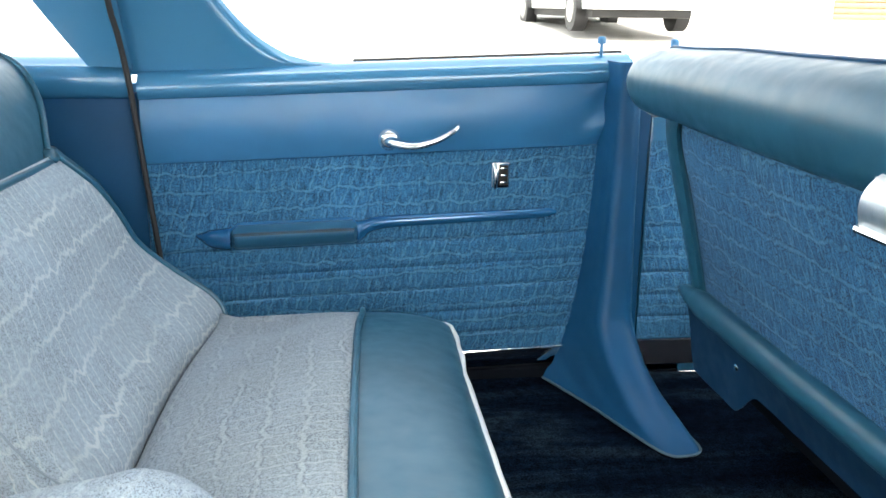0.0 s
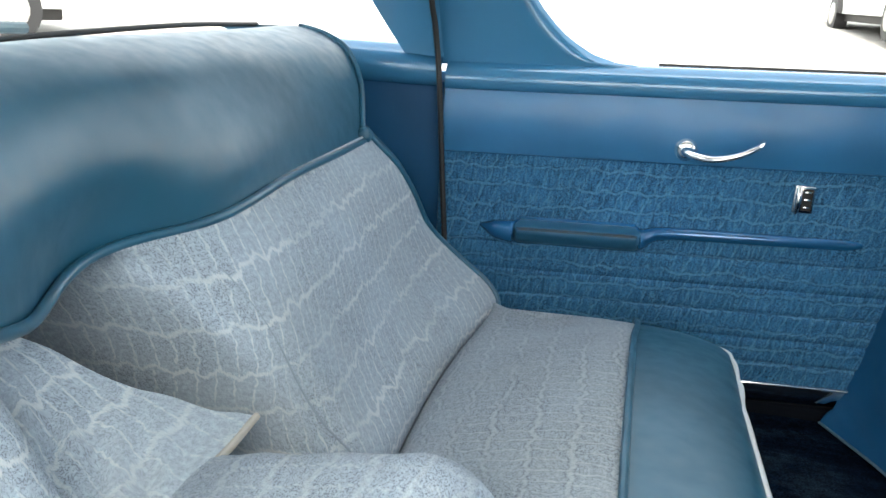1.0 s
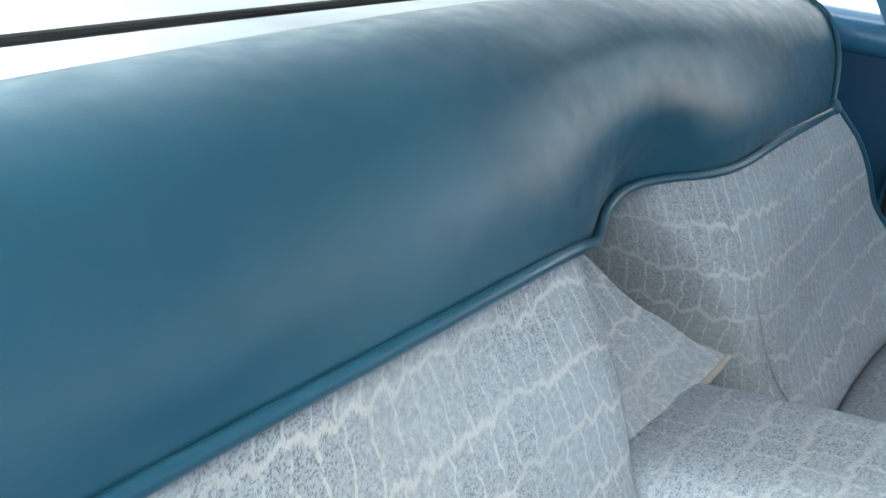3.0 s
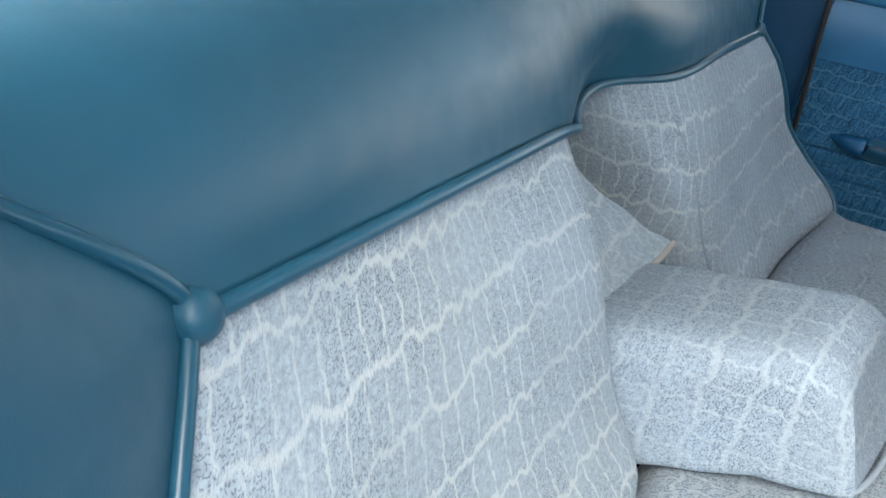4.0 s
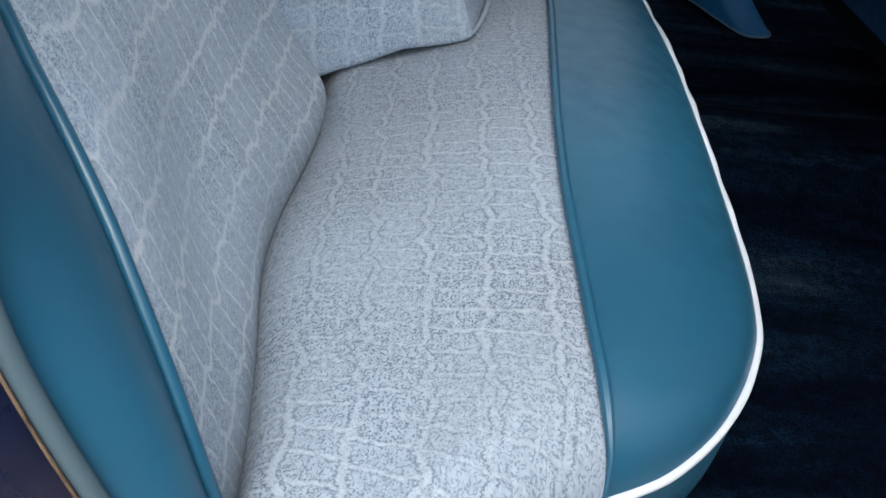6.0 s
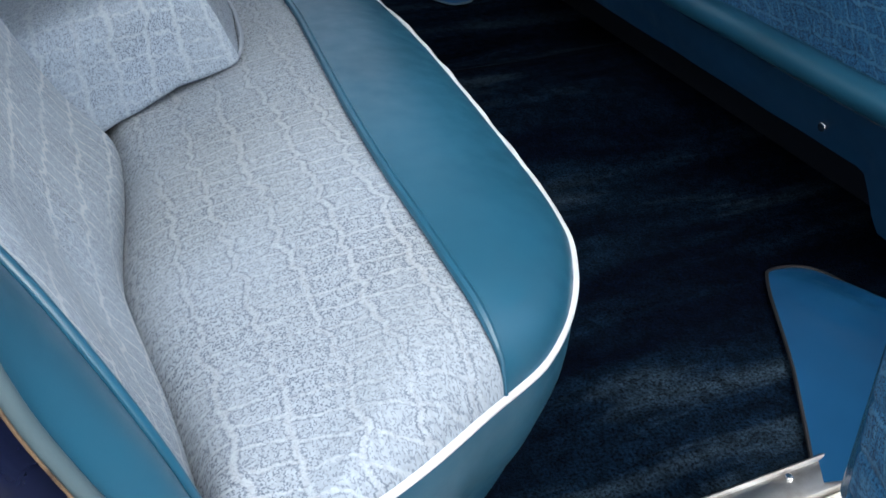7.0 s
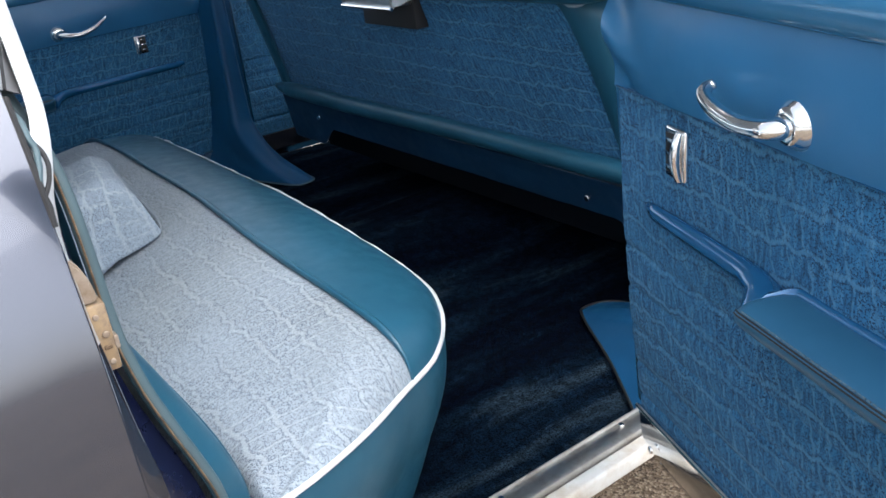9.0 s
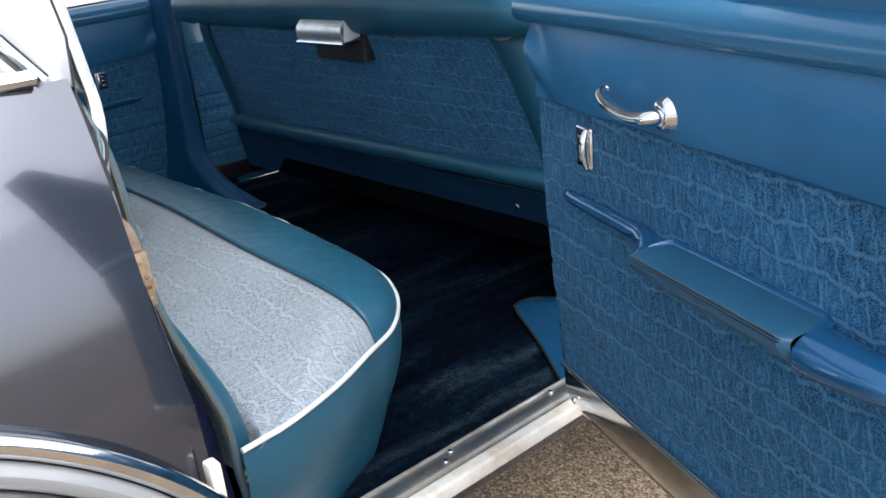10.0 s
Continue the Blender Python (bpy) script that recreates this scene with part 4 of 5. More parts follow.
# ---------------------------------------------------------------- pillar covers on the floor
def build_boot(sgn):
    zs = [FLOOR_Z + 0.006, 0.36, 0.385, 0.42, 0.48, 0.56, 0.66, 0.76, 0.86, 0.90]
    k = [0, 0.16, 0.36, 0.54, 0.70, 0.80, 0.88, 0.94, 1, 1]
    if sgn > 0:
        low = [(0.030, 0.825), (0.085, 0.70), (0.145, 0.545), (0.180, 0.524), (0.210, 0.545), (0.205, 0.62), (0.190, 0.825)]
    else:
        low = [(-0.020, 0.745), (0.065, 0.615), (0.135, 0.492), (0.165, 0.466), (0.215, 0.492), (0.235, 0.60), (0.235, 0.825)]
    lean = -0.045 if sgn > 0 else 0.0
    high = [(0.158, 0.842), (0.165, 0.79), (0.170, 0.768), (0.184, 0.764), (0.198, 0.768), (0.208, 0.79), (0.212, 0.842)]
    mid = [(0.115, 0.835), (0.13, 0.765), (0.138, 0.735), (0.163, 0.730), (0.190, 0.735), (0.205, 0.77), (0.215, 0.835)]
    mid = [(x + 0.85 * lean, y) for x, y in mid]
    high = [(x + lean, y) for x, y in high]
    secs = []
    n = 44
    for j in range(n + 1):
        z = zs[0] + (zs[-1] - zs[0]) * (j / n) ** 1.6
        t = lerp(z, zs, k)
        ring = []
        pts = []
        for a, b, c in zip(low, mid, high):
            if t < 0.7:
                q = Vector(a).lerp(Vector(b), t / 0.7)
            else:
                q = Vector(b).lerp(Vector(c), (t - 0.7) / 0.3)
            pts.append((q.x, q.y, 0))
        for p in catmull(pts, 36):
            fold = 0.006 * math.sin(p.x * 160 + z * 60) * ease((0.46 - z) / 0.1) * ease((z - 0.345) / 0.02)
            ring.append((p.x, sgn * (p.y + fold + 0.002 * noise.noise(Vector((p.x * 20, p.y * 20, z * 12)))), z))
        secs.append(ring)
    bm = loft(secs, closed=False)
    boot = thing("pillar_boot", (0.17, sgn * 0.7, FLOOR_Z), "flared blue vinyl cover round the foot of the door pillar", "pillar cover", "pillar covers")
    part("cover", bm, BOOT_VINYL, boot)
    hem = [(p[0], p[1], p[2] + 0.001) for p in secs[0]]
    # near hem takes black: the shade on that side put into its colour
    part("hem", tube(hem, 0.0022, 6), HEM_THREAD if sgn > 0 else RUBBER, boot, "stitched hem on the carpet")


build_boot(1)
build_boot(-1)


# ---------------------------------------------------------------- front bench seat
front_seat = thing("front_bench_seat", (0.35, 0.0, FLOOR_Z), "blue front bench seat with brocade back and vinyl top roll", "seat")


def fseat_x(z):
    return lerp(z, [0.5, 0.58, 0.62, 0.72, 0.86, 0.92], [0.200, 0.186, 0.176, 0.146, 0.104, 0.095])


def build_front_seat():
    def half(z):
        return lerp(z, [0.58, 0.62, 0.80, 0.84, 0.87], [0.545, 0.540, 0.512, 0.495, 0.44])

    def cloth(u, v):
        z = 0.590 + 0.275 * v
        w = half(z)
        y = w - 2 * w * u
        return (fseat_x(z) + 0.010 * (1 - math.sin(math.pi * min(max(u, 0.0), 1.0)) ** 0.4) + 0.003 * noise.noise(Vector((y * 8, z * 8, 9))), y, z)

    part("back_cloth", skin(cloth, 70, 40, 0.01), DOOR_CLOTH, front_seat, "dark blue brocade seat back")

    # vinyl cheeks beside the cloth
    for sgn in (1, -1):
        def cheek(u, v, sgn=sgn):
            z = 0.575 + 0.315 * v
            w = half(z) - 0.004
            a = u * math.pi * 0.55
            y = w + 0.098 * math.sin(a) * (0.75 + 0.25 * v)
            return (fseat_x(z) + 0.006 - 0.012 * math.sin(a * 1.8) + 0.10 * (1 - math.cos(a)), sgn * y, z)

        part("back_cheek", skin(cheek, 20, 30, 0.006), SEAT_VINYL, front_seat, "teal-blue vinyl edge of the seat back")

    # padded roll over the top
    prof = catmull([(0.110, 0, 0.838), (0.078, 0, 0.852), (0.062, 0, 0.888), (0.070, 0, 0.920), (0.100, 0, 0.938), (0.150, 0, 0.944), (0.205, 0, 0.938), (0.255, 0, 0.915), (0.280, 0, 0.87)], 30)

    def roll(u, v):
        y = 0.632 - 1.264 * u
        k = v * 30
        i = min(int(k), 29)
        q = prof[i].lerp(prof[i + 1], k - i)
        e = max(0.0, (abs(y) - 0.545) / 0.087)
        sh = 1 - 0.9 * (1 - math.sqrt(max(0.0, 1 - e * e)))
        x = 0.17 + (q.x - 0.17) * (0.35 + 0.65 * sh)
        z = 0.885 + (q.z - 0.885) * sh - 0.012 * (y / 0.63) ** 2 + 0.022 * (y / 0.6) ** 2 * (1 - v) ** 4
        return (x, y, z + 0.002 * noise.noise(Vector((y * 7, v * 3, 5))))

    part("top_roll", skin(roll, 110, 40), SEAT_VINYL, front_seat, "padded teal-blue vinyl top roll")
    line = [Vector(roll(k / 100, 0.56)) + Vector((0, 0, 0.001)) for k in range(101)]
    part("roll_seam", tube(line, 0.0022, 6), BOOT_VINYL, front_seat)
    for sgn in (1, -1):
        tab = [(0.098, sgn * 0.572, 0.872), (0.092, sgn * 0.565, 0.853), (0.095, sgn * 0.535, 0.846), (0.098, sgn * 0.512, 0.853)]
        part("corner_stitching", tube(catmull(tab, 16), 0.0028, 6), THREAD, front_seat)

    # roll and valance along the bottom
    low = []
    for k in range(81):
        y = 0.592 - 1.232 * k / 80
        low.append((fseat_x(0.585) - 0.006, y, 0.583 + 0.006 * ease((0.3 - y) / 0.5) + 0.0015 * noise.noise(Vector((k * 0.2, 0, 0)))))
    part("bottom_roll", tube(low, lambda t: 0.0185 * min(1.0, 14 * t + 0.12, 14 * (1 - t) + 0.12) ** 0.5, 14), SEAT_VINYL, front_seat, "rounded vinyl roll along the bottom of the seat back")

    def valance(u, v):
        y = 0.60 - 1.20 * u
        z = 0.560 - (0.066 + 0.045 * ease((y - 0.40) / 0.06) + 0.06 * ease((-0.50 - y) / 0.05)) * v
        return (0.196 + 0.020 * v + 0.003 * noise.noise(Vector((y * 10, v * 2, 1))), y, z)

    part("valance", skin(valance, 90, 12, 0.004), VALANCE_SHADE, front_seat, "plain blue vinyl valance, darkened for the shade below the seat back")
    for y, z in ((0.443, 0.520), (0.07, 0.542), (-0.443, 0.519), (-0.545, 0.552), (0.545, 0.585)):
        part("screw", disc((valance(0.5, 0.5)[0] - 0.003, y, z), (-1, 0, 0), 0.0058, 0.004, 12), CHROME, front_seat)
    rail = [(0.225, 0.20 - 0.34 * k / 12, 0.492) for k in range(13)]
    part("lower_rail", tube(rail, 0.0022, 6), ALU, front_seat)
    # near-black box that stands in for the shade under the seat
    part("seat_base", box((0.285, -0.60, 0.40), (0.80, 0.60, 0.60), 0.02, 2), SHADE_BLACK, front_seat, "near-black underside of the seat, shade put into the colour")
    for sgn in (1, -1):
        part("seat_track", box((0.40, sgn * 0.40 - 0.03, FLOOR_Z), (0.80, sgn * 0.46 + 0.03, 0.41), 0.006, 2), SHADE_BLACK, front_seat)
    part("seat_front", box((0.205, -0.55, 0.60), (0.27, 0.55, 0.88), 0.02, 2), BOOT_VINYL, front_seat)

    # pull-out ashtray, open
    y0, y1 = -0.159, -0.002
    tray = part("ashtray", box((0.098, y0 - 0.004, 0.788), (0.132, y1 + 0.004, 0.868), 0.003, 2), RUBBER, front_seat, "open pull-out chrome ashtray")
    face = skin(lambda u, v: (0.058 - 0.010 * math.sin(math.pi * 0.5 * v) + 0.024 * v ** 3, y1 + (y0 - y1) * (u + 0.05 * v * (0.5 - u)), 0.828 + 0.046 * v), 10, 12, 0.004)
    part("face", face, BRUSHED, tray, "brushed chrome front")
    part("lip", tube([(0.056, y1 + (y0 - y1) * k / 10, 0.8285) for k in range(11)], 0.0034, 8), CHROME, tray)
    for y in (y0 + 0.002, y1 - 0.002):
        bm = loft([[(0.058, y + e, 0.830), (0.064, y + e, 0.868), (0.104, y + e, 0.866), (0.104, y + e, 0.838)] for e in (-0.001, 0.001)])
        part("cheek", bm, SHELF, tray, smooth=False)
    part("pan", box((0.062, y0 + 0.003, 0.830), (0.104, y1 - 0.003, 0.834), 0.001, 1), ALU, tray)


build_front_seat()


# ---------------------------------------------------------------- body shell
def slab(name, pts, a, b, material, label, parent=None, bevel=0.0):
    """A panel: an outline in the x-z plane, from y = a to y = b."""
    bm = bmesh.new()
    bm.loops.layers.uv.verify()
    one = [bm.verts.new((x, a, z)) for x, z in pts]
    two = [bm.verts.new((x, b, z)) for x, z in pts]
    n = len(pts)
    bm.faces.new(one)
    bm.faces.new(list(reversed(two)))
    for k in range(n):
        bm.faces.new((one[k], two[k], two[(k + 1) % n], one[(k + 1) % n]))
    if bevel:
        bmesh.ops.bevel(bm, geom=bm.edges[:], offset=bevel, segments=2, affect="EDGES")
    return part(name, bm, material, parent or car, label)


def build_shell():
    # door sill: grey scuff plate inside, white painted step outside
    for sgn in (-1,):
        part("scuff_plate", box((-0.56, sgn * 0.722, 0.326), (0.30, sgn * 0.756, 0.344), 0.003, 2), ALU, car, "scuffed aluminium sill plate")
        part("plate_edge", tube([(-0.56 + 0.86 * k / 20, sgn * 0.724, 0.3445) for k in range(21)], 0.0028, 8), ALU, car)
        part("sill_step", box((-0.56, sgn * 0.7565, 0.312), (0.30, sgn * 0.779, 0.337), 0.005, 3), WHITE_PAINT, car, "worn white painted outer edge of the sill")
        part("rocker_panel", box((-0.62, sgn * 0.62, 0.22), (0.32, sgn * 0.70, 0.304), 0.01, 2), BODY_PAINT, car)
        for x in (-0.041, -0.247, -0.267, -0.42):
            part("screw", disc((x, sgn * (0.732 if x != -0.267 else 0.745), 0.344), (0, 0, 1), 0.0042, 0.0025, 12), CHROME, car)
    # painted pillar in dark boot vinyl: shade of the gap put into its colour
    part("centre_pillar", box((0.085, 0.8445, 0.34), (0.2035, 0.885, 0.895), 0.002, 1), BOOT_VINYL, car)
    part("lock_pillar", box((-0.70, 0.868, 0.34), (-0.585, 0.905, 0.86), 0.006, 2), PAINT_IN, car)
    part("floor_pan", box((-0.70, -0.76, 0.306), (1.2, 0.76, 0.321), 0.004, 1), SHADE_BLACK, car)

    # far quarter behind the door, inside
    def quarter(u, v):
        x = -0.640 - 0.36 * u
        z = 0.42 + 0.425 * v
        return (x, 0.862 - 0.05 * u, z)

    # darker boot vinyl carries the shade behind the door in its colour
    part("quarter_trim", skin(quarter, 10, 14, 0.01), BOOT_VINYL, car, "blue vinyl quarter trim, its shade put into the colour")

    def quarter_rail(u, v):
        x = -0.640 - 0.40 * u
        a = v * math.pi
        return (x, 0.838 - 0.03 * u - 0.022 * math.sin(a * 0.6 + 0.1) + 0.05 * v ** 3, 0.842 + 0.002 * u + 0.056 * (1 - math.cos(a)) / 2)

    part("quarter_rail", skin(quarter_rail, 16, 16, 0.004), PAINT_IN, car, "painted blue metal rail on the rear quarter")

    def pillar(u, v):
        z = 0.892 + 0.42 * v
        x0, x1 = -0.645 - 0.02 * v, -0.705 - 0.25 * v
        return (x0 + (x1 - x0) * u, 0.842 - 0.10 * v - 0.02 * u, z)

    part("rear_pillar_trim", skin(pillar, 10, 20, 0.03), PAINT_IN, car, "painted blue metal rear roof pillar")
    part("screw", disc((-0.722, 0.80, 0.955), (0, -1, 0), 0.006, 0.003, 10), CHROME, car)
    part("door_seal", tube(catmull([(-0.668, 0.712, 1.25), (-0.655, 0.774, 1.00), (-0.648, 0.798, 0.93), (-0.640, 0.810, 0.85), (-0.627, 0.812, 0.70), (-0.613, 0.812, 0.55), (-0.60, 0.815, 0.36)], 40), 0.0046, 8), RUBBER, car, "black rubber door seal")

    # near door opening: quarter panel, jamb, windlace, latch
    def outer(u, v):
        z = 0.40 + 0.535 * v
        x = -0.645 - 1.5 * u
        if z > 0.60:
            y = -0.772 - 0.088 * (1 - ((z - 0.60) / 0.335) ** 2)
        else:
            y = -0.860 + 0.03 * ((0.60 - z) / 0.2) ** 2
        return (x, y - 0.05 * (1 - math.exp(-u * 4)), z)

    def outer_cut(u, v):
        x, y, z = outer(u, v)
        lo = 0.33 + math.sqrt(max(0.0, 0.385 ** 2 - (x + 1.0) ** 2)) if abs(x + 1.0) < 0.385 else 0.33
        z2 = max(lo, 0.40) + (0.935 - max(lo, 0.40)) * v
        return outer(u, (z2 - 0.40) / 0.535)

    quarter_panel = part("quarter_panel", skin(outer_cut, 90, 40, 0.006), BODY_PAINT, car, "glossy dark metallic blue rear quarter panel")

    def jamb(u, v):
        z = 0.33 + 0.60 * v
        ox, oy, _ = outer(0.0, max(0.0, (z - 0.40) / 0.535))
        ix, iy = lace_x(z) - 0.010, lace_y(z) - 0.002
        x = ox + 0.004 + (ix - ox - 0.004) * u - 0.012 * math.sin(math.pi * u)
        return (x, oy + 0.012 + (iy - oy) * u, z)

    part("door_jamb", skin(jamb, 20, 50, 0.006), JAMB_PAINT, car, "dark blue painted door jamb")
    edge = [outer(0, (z - 0.40) / 0.535) for z in (0.42 + 0.50 * k / 40 for k in range(41))]
    part("panel_edge", tube(edge, 0.0028, 8), BODY_PAINT, car, "folded edge of the quarter panel")

    lace = [Vector((lace_x(z), lace_y(z), z)) for z in (1.0 - 0.63 * k / 70 for k in range(71))]
    part("windlace", tube(lace, 0.0052, 12), LACE, car, "grey-blue vinyl windlace round the door opening")
    rim = [(p.x - 0.003, p.y - 0.0062, p.z) for p in lace if p.z > 0.55]
    part("lace_edge", tube(rim, 0.0009, 6), RUST, car, "thin rusty retaining strip")
    part("seal", tube([(outer(0, (z - 0.40) / 0.535)[0] - 0.008, -0.790, z) for z in (0.40 + 0.5 * k / 30 for k in range(31))], 0.005, 8), RUBBER, car)

    def pillar_front(h):
        return -0.641 + 0.009 * ease(h / 0.10) - 0.05 * h ** 2

    def side_y(z):
        return outer(0.0, max(0.0, min(1.0, (z - 0.40) / 0.535)))[1] + 0.385 * max(0.0, z - 0.935)

    # pale flange: a flat strip that rolls inwards at its front edge
    def flange(u, v, z0=0.765, z1=1.31):
        z = z0 + (z1 - z0) * v
        back = lerp(z, [0.40, 0.655, 0.76, 0.83, 0.855, 0.88, 0.896, 0.913, 0.932, 1.0], [-0.6435, -0.6435, -0.6440, -0.6440, -0.6435, -0.6420, -0.6370, -0.6320, -0.6305, -0.6305])
        fore = lerp(z, [0.40, 0.64, 0.704, 0.74, 0.79, 0.829, 0.857, 0.88, 0.901, 0.921, 0.951, 1.0], [-0.622, -0.627, -0.634, -0.637, -0.640, -0.639, -0.6350, -0.6275, -0.6220, -0.6195, -0.6190, -0.6190])
        if z > 1.0:
            slope = pillar_front((z - 0.93) / 0.39) - pillar_front(0.07 / 0.39)
            back, fore = back + slope, fore + slope
        k = min(1.0, u / 0.6)
        turn = max(0.0, (u - 0.6) / 0.4)
        return (back + (fore - back) * k - 0.004 * turn ** 2, side_y(z) + 0.003 + 0.006 * k ** 2 + 0.020 * turn, z)

    # sky reflection painted pale above z 0.765, its darker lower half in body paint
    part("panel_flange", skin(flange, 12, 90, 0.003), FLANGE_SHEEN, car, "flange inside the panel edge, painted pale for reflected sky")
    part("panel_flange", skin(lambda u, v: flange(u, v, 0.40, 0.765), 12, 40, 0.003), BODY_PAINT, car, "lower flange in dark glossy paint for its dimmer reflection")

    # crumpled rubber seal that comes out between the panel and the flange at the belt
    for r, sway, z0, z1, m in ((0.0032, 0.0, 0.845, 0.925, RUBBER), (0.0022, 0.006, 0.868, 0.918, LACE), (0.0016, 0.010, 0.862, 0.905, RUBBER)):
        run = []
        for k in range(31):
            z = z0 + (z1 - z0) * k / 30
            wob = noise.noise(Vector((z * 95, sway * 300, 1.0)))
            run.append((-0.6425 + sway * math.sin(math.pi * k / 30) + 0.0018 * wob, side_y(z) - 0.001 + 0.0012 * wob, z))
        part("seal", tube(run, r, 8), m, car, "crumpled rubber door seal")

    # latch striker on the jamb
    striker = part("latch_striker", box((-0.6560, -0.821, 0.7365), (-0.6275, -0.800, 0.7880), 0.002, 2), WORN_BRASS, car, "worn brass door latch striker")
    wedge = [(-0.6540, 0.7885), (-0.6302, 0.7890), (-0.6320, 0.803), (-0.6358, 0.815), (-0.6415, 0.8225), (-0.6480, 0.824), (-0.6540, 0.820)]
    slab("striker_block", wedge, -0.820, -0.800, BRASS, "tan wedge block", striker, 0.0016)
    part("striker_tooth", box((-0.6285, -0.8215, 0.752), (-0.6252, -0.812, 0.762), 0.001, 2), BRASS, striker)
    part("striker_notch", box((-0.6360, -0.8218, 0.7535), (-0.6302, -0.8200, 0.7570), 0.0006, 1), RUST, striker)
    for x, z, r in ((-0.6325, 0.7650, 0.0026), (-0.6360, 0.7790, 0.0022), (-0.6330, 0.7440, 0.0022)):
        part("screw", disc((x, -0.821, z), (0, -1, 0), r, 0.0016, 12), BRASS, striker)

    # near rear pillar, quarter glass and chrome
    def npillar(u, v):
        z = 0.930 + 0.39 * v
        x0 = pillar_front(v)
        x1 = -0.660 - 0.225 * v
        return (x0 + (x1 - x0) * u, -0.776 + 0.15 * v + 0.006 * math.sin(math.pi * u), z)

    gap = [(pillar_front(k / 20) + 0.0005, -0.7765 + 0.15 * k / 20, 0.93 + 0.39 * k / 20) for k in range(21)]
    part("gap_seal", tube(gap, 0.0012, 6), RUBBER, car, "thin dark seam beside the pillar")
    part("rear_pillar", skin(npillar, 12, 24, -0.03), ROOF_PAINT, car, "pale painted rear roof pillar")
    belt = catmull([(-0.650, -0.776, 0.928), (-0.72, -0.782, 0.931), (-0.90, -0.80, 0.933), (-1.3, -0.82, 0.933), (-1.9, -0.82, 0.93)], 40)
    part("belt_moulding", tube(belt, 0.0055, 10, flat=0.7), CHROME, car, "chrome belt moulding")
    trim = catmull([(-0.664, -0.782, 0.940), (-0.702, -0.766, 0.995), (-0.75, -0.745, 1.06), (-0.86, -0.70, 1.20)], 20)
    part("window_trim", tube(trim, 0.0058, 8), CHROME, car, "chrome trim of the rear quarter window")
    part("window_trim", tube([(p.x - 0.022, p.y + 0.004, p.z - 0.006) for p in trim], 0.0045, 8), CHROME, car)
    part("glass_channel", tube([(p.x - 0.012, p.y + 0.008, p.z - 0.004) for p in trim], 0.0065, 8), ALU, car)
    low = [(-0.672 - 0.5 * k / 10, -0.786, 0.944) for k in range(11)]
    part("window_trim", tube(low, 0.0068, 8), CHROME, car)
    glass = skin(lambda u, v: (-0.70 - 0.6 * u - 0.24 * v, -0.77 + 0.12 * v, 0.948 + 0.26 * v), 4, 4, 0.003)
    part("quarter_glass", glass, GLASS, car, "clear rear quarter window").visible_shadow = False

    # wheel opening mouldings
    def arch(r, k):
        x = -1.0 + r * math.cos(k)
        z = 0.33 + r * math.sin(k)
        return (x, outer(0.1, max(0.0, (z - 0.40) / 0.535))[1] - 0.018, z)

    for r, w, m, lab in ((0.428, 0.0130, CHROME, "bright wheel opening moulding"), (0.406, 0.0135, ROOF_PAINT, "pale painted wheel lip band"), (0.384, 0.0130, CHROME, "bright inner wheel moulding")):
        part("wheel_moulding", tube([arch(r, 0.42 + 2.3 * k / 60) for k in range(61)], w, 10, flat=0.8), m, car, lab)
    part("moulding_end", box((-0.640, -0.885, 0.560), (-0.628, -0.868, 0.600), 0.003, 2), WHITE_PAINT, car)
    part("wheel_well", box((-1.40, -0.83, 0.30), (-0.66, -0.60, 0.66), 0.03, 2), SHADE_BLACK, car)

    # parcel shelf, roof, rear deck and glass
    part("parcel_shelf", box((-1.38, -0.72, 0.855), (-0.90, 0.80, 0.868), 0.006, 2), SHELF, car, "pale vinyl parcel shelf")
    part("seat_bulkhead", box((-1.02, -0.74, 0.34), (-0.99, 0.80, 0.85), 0.004, 1), SHADE_BLACK, car)
    part("shelf_gasket", tube(catmull([(-0.935, -0.72, 0.886), (-0.935, -0.3, 0.906), (-0.935, 0.1, 0.92), (-0.935, 0.5, 0.925), (-0.93, 0.76, 0.92)], 40), 0.0036, 8), RUBBER, car, "black rubber strip behind the bolster")
    part("window_gasket", tube(catmull([(-1.36, -0.70, 0.885), (-1.44, -0.3, 0.895), (-1.46, 0.05, 0.90), (-1.44, 0.4, 0.895), (-1.36, 0.78, 0.885)], 40), 0.010, 8), LACE, car, "stitched grey gasket under the rear window")

    def deck(u, v):
        y = 0.86 - 1.72 * u
        x = -1.47 - 1.2 * v
        return (x, y, 0.885 - 0.05 * v ** 2 - 0.03 * (y / 0.86) ** 2)

    part("rear_deck", skin(deck, 20, 14, 0.02), ROOF_PAINT, car, "pale painted rear deck")

    def roof(u, v):
        y = 0.74 - 1.48 * u
        x = -1.28 + 2.23 * v
        return (x, y, 1.335 + 0.06 * (1 - (y / 0.74) ** 2) + 0.02 * math.sin(math.pi * v))

    part("roof", skin(roof, 24, 16, 0.03), ROOF_PAINT, car, "pale painted steel roof")
    lin = lambda u, v: (lambda p: (p[0], p[1] * 0.97, p[2] - 0.034))(roof(u, v))
    part("headliner", skin(lin, 16, 12, 0.004), LINER, car, "unseen light grey-blue headliner that bounces light down")
    rear = skin(lambda u, v: (-1.45 + 0.18 * v + 0.05 * (2 * u - 1) ** 2, 0.74 - 1.44 * u, 0.90 + 0.45 * v), 12, 8, 0.004)
    part("rear_window", rear, GLASS, car, "curved rear window")

    # front half of the car: dash, screen pillars, front doors below the belt
    knob = tube([(0.236, 0.848, 0.90), (0.236, 0.848, 0.925)], 0.0028, 10)
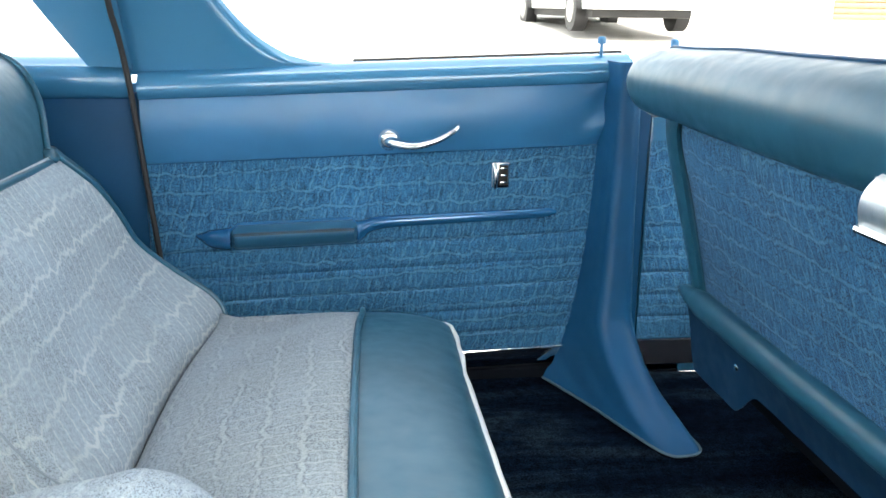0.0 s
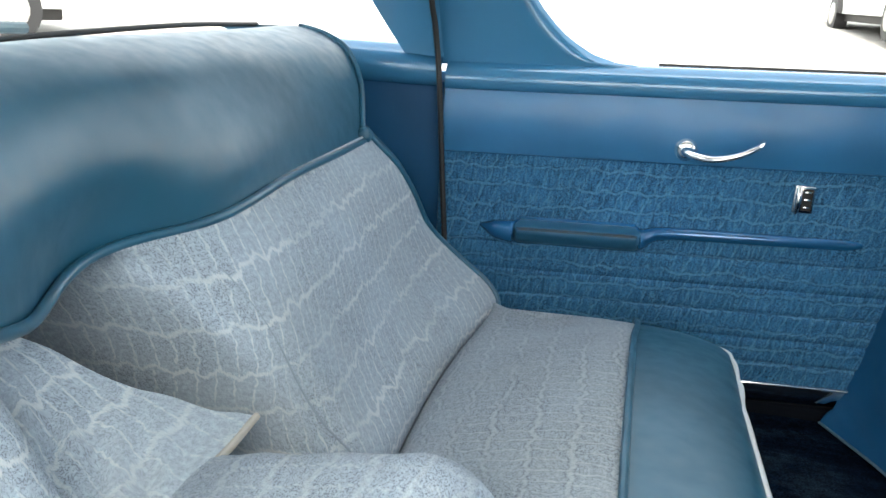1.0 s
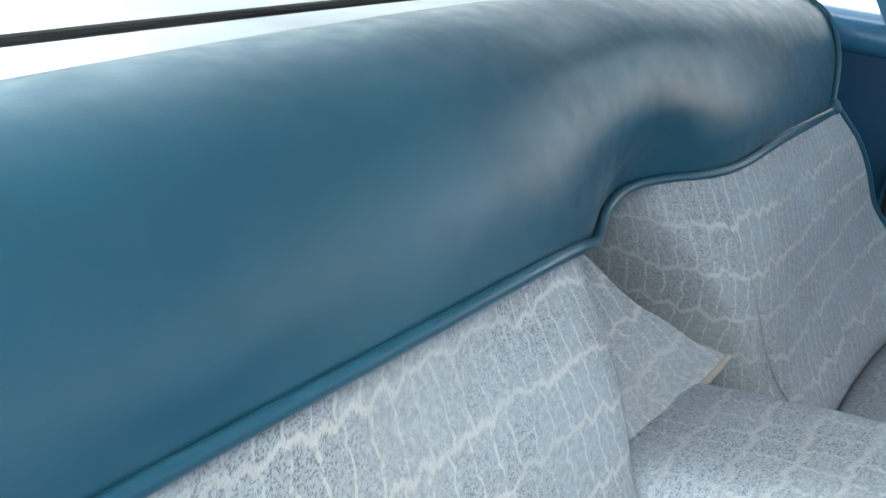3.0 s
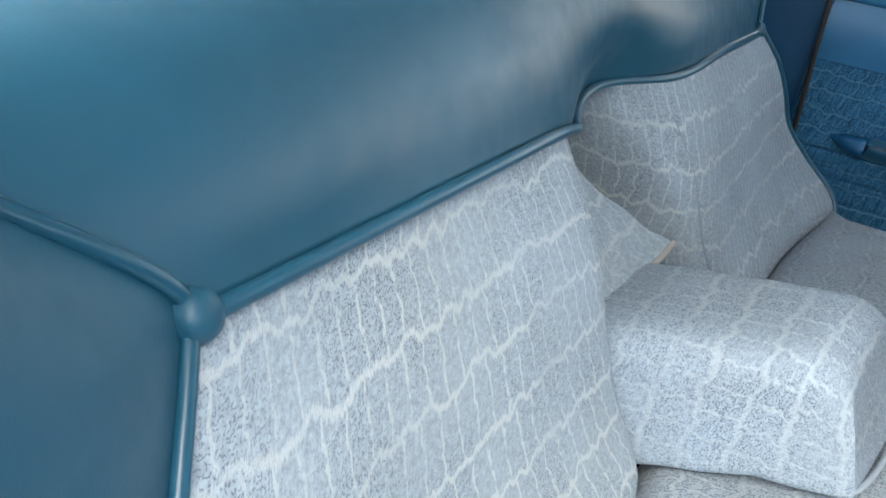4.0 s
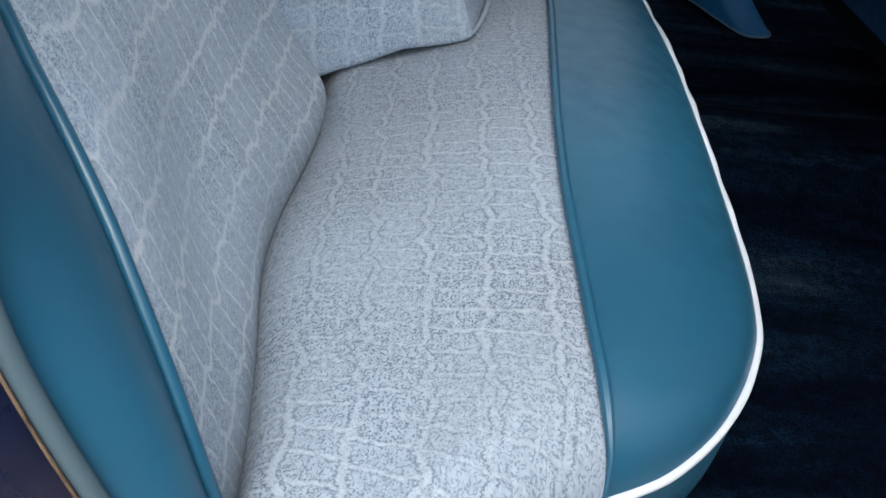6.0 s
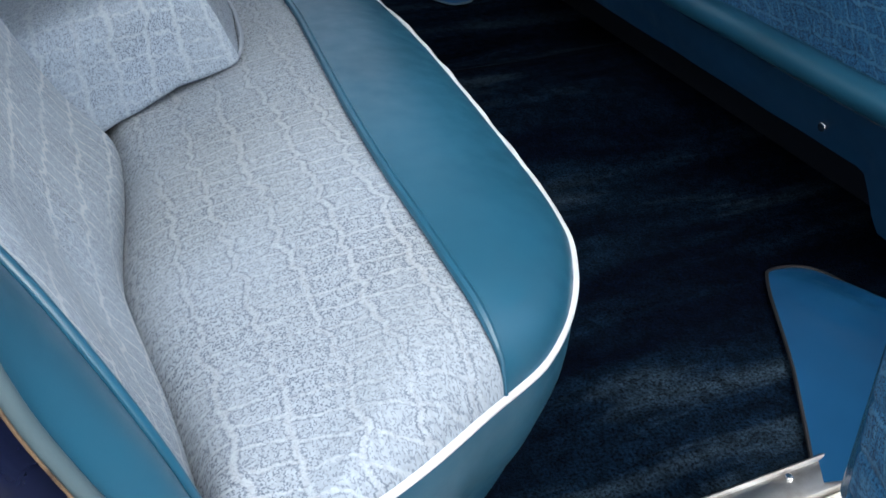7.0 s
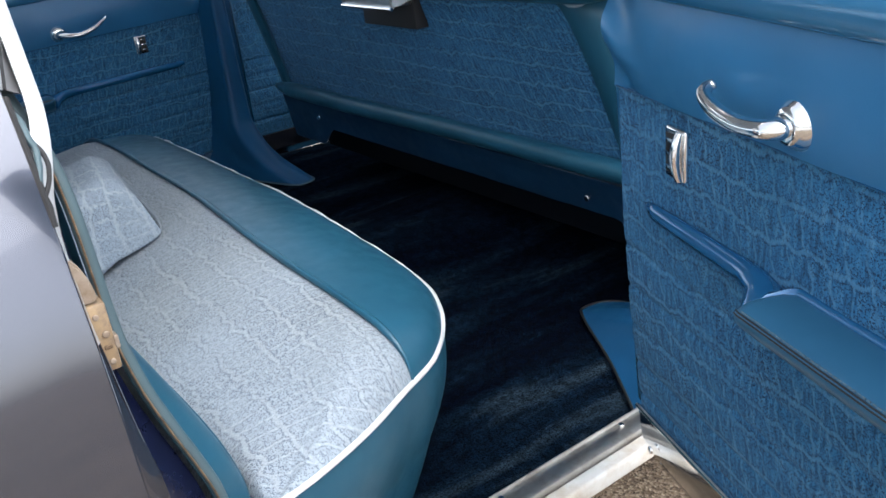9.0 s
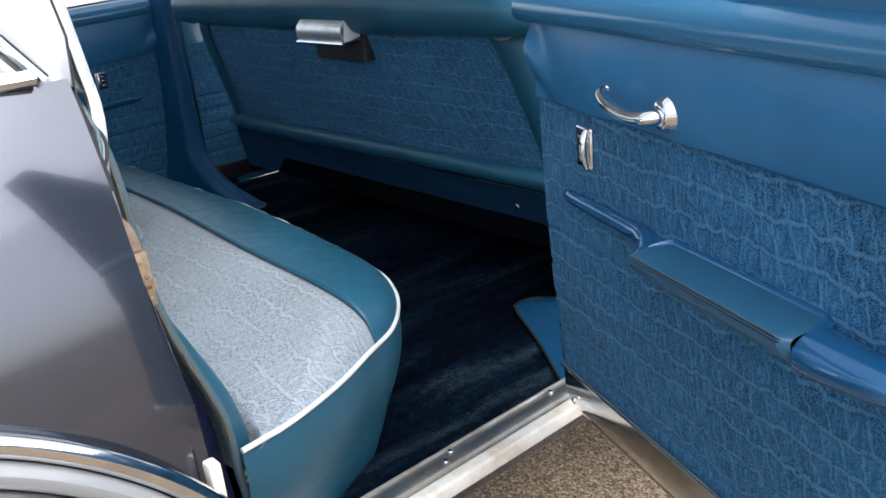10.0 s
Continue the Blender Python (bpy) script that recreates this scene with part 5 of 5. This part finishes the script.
    disc((0.236, 0.848, 0.922), (0, 0, 1), 0.0072, 0.012, 16, 0.5, knob)
    part("lock_button", knob, DOOR_VINYL, car, "blue plastic lock button")
    part("front_side", box((0.204, 0.845, 0.33), (1.15, 0.885, 0.90), 0.01, 2), PAINT_IN, car, "blue front door inside")

    def front_cloth(u, v):
        z = 0.405 + 0.36 * v
        out = sum(0.004 * math.exp(-((z - q) / 0.0035) ** 2) for q in (0.445, 0.487, 0.529, 0.571, 0.613))
        return (0.205 + 0.90 * u, 0.841 + out - 0.004 * math.sin(math.pi * v), z)

    part("front_cloth", skin(front_cloth, 40, 90), DOOR_CLOTH, car, "pleated blue brocade of the front door")
    # polished strip in dark body paint: its shade is put into the colour
    part("front_strip", box((0.205, 0.838, 0.352), (1.10, 0.8445, 0.402), 0.002, 1), BODY_PAINT, car, "glossy strip below the front door panel, dark for its shade")
    part("front_side", box((0.22, -0.87, 0.33), (1.15, -0.83, 0.90), 0.01, 2), BODY_PAINT, car, "dark blue front door")
    part("dashboard", box((1.05, -0.80, 0.60), (1.25, 0.80, 0.95), 0.04, 3), PAINT_IN, car, "blue dashboard")
    part("firewall", box((1.15, -0.82, 0.20), (1.20, 0.82, 0.92), 0.01, 1), SHADE_BLACK, car)
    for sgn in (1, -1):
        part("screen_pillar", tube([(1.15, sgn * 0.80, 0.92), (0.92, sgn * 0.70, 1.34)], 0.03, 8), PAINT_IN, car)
    part("front_kick", box((-0.60, 0.845, 0.20), (0.30, 0.90, 0.36), 0.01, 1), SHADE_BLACK, car)
    part("bonnet", box((1.2, -0.85, 0.60), (2.7, 0.85, 0.92), 0.08, 3), BODY_PAINT, car, "dark blue bonnet")
    for x, y in ((1.95, 0.72), (1.95, -0.72), (-1.08, 0.70), (-1.08, -0.70)):
        w = part("wheel", tube([(x, y - 0.09, 0.33), (x, y + 0.09, 0.33)], 0.33, 28), RUBBER, car, "black tyre")
        part("hubcap", disc((x, y + (0.09 if y > 0 else -0.09), 0.33), (0, 1 if y > 0 else -1, 0), 0.19, 0.04, 24, 0.8), CHROME, w)


build_shell()


# ---------------------------------------------------------------- round the car
def vehicle(name, m, label, body, length, height, wheels, category, cab):
    th = thing(name, None, label, category, m=m)
    part("body", loft([[(x, s * w, z) for x, z in ((-length / 2, 0.35), (-length / 2 + 0.05, cab[0]), (-length * 0.30, cab[1]), (length * 0.32, cab[2]), (length / 2 - 0.1, cab[3]), (length / 2, 0.35))]
                       for s, w in ((-1, 0.85), (-1, 0.95), (1, 0.95), (1, 0.85))]), body, th)
    part("chassis", box((-length / 2 + 0.25, -0.8, 0.22), (length / 2 - 0.25, 0.8, 0.42), 0.03, 2), RUBBER, th)
    for x in wheels:
        for y in (-0.84, 0.84):
            w = part("wheel", tube([(x, y - 0.11, 0.34), (x, y + 0.11, 0.34)], 0.34, 24), RUBBER, th, "dusty black tyre")
            part("rim", disc((x, y + (0.11 if y > 0 else -0.11), 0.34), (0, 1 if y > 0 else -1, 0), 0.20, 0.02, 18, 0.6), ALU, w)
    part("window", box((-length * 0.3, -0.955, height * 0.58), (length * 0.3, -0.951, height * 0.82), 0.001, 1), RUBBER, th)
    part("bumper", box((-length / 2 - 0.08, -0.9, 0.42), (-length / 2 + 0.04, 0.9, 0.58), 0.03, 2), CHROME, th)
    return th


VAN_PAINT = grimy("van_paint", (0.80, 0.80, 0.78), (0.74, 0.73, 0.70), 0.3, 0.0, 3.0, 0.4)


def on_lot(x, y, turn):
    return pose(x, y, ground_height(x, y), 0, 0, turn)


vehicle("parked_van", on_lot(4.35, 15.6, 90), "white box van parked across the lot", VAN_PAINT, 6.0, 2.6, (-2.0, 1.7), "van", (2.5, 2.6, 2.6, 1.5))
vehicle("parked_car", on_lot(-9.0, 3.4, 70), "pale sedan parked across the lot", VAN_PAINT, 4.6, 1.4, (-1.4, 1.4), "car", (0.9, 1.35, 1.4, 0.9))
vehicle("parked_car", on_lot(-8.2, 7.0, 62), "white sedan parked beside another car", VAN_PAINT, 4.6, 1.4, (-1.4, 1.4), "car", (0.9, 1.35, 1.4, 0.9))

SHUTTER = grimy("shutter_paint", (0.46, 0.16, 0.08), (0.40, 0.13, 0.07), 0.5, 0.0, 6.0)


def build_garage():
    z = ground_height(0, 18.0) - 0.1
    th = thing("garage_building", (12.9, 18.6, z), "pale stuccoed garage with an orange roller shutter", "building")
    part("wall", box((7.3, 18.4, z), (10.7, 18.9, z + 4.2), 0.02, 1), VAN_PAINT, th)
    part("wall", box((15.1, 18.4, z), (26.0, 18.9, z + 4.2), 0.02, 1), VAN_PAINT, th)
    part("lintel", box((10.7, 18.4, z + 3.3), (15.1, 18.9, z + 4.2), 0.02, 1), VAN_PAINT, th)
    part("roof", box((8.2, 18.2, z + 4.2), (26.2, 27.0, z + 4.5), 0.05, 1), ALU, th)
    shutter = part("shutter", box((10.7, 18.62, z), (15.1, 18.66, z + 3.3), 0.004, 1), SHUTTER, th, "orange painted roller shutter")
    for k in range(26):
        part("slat", box((10.7, 18.585, z + 0.02 + 0.126 * k), (15.1, 18.62, z + 0.128 + 0.126 * k), 0.012, 2), SHUTTER, shutter)


build_garage()
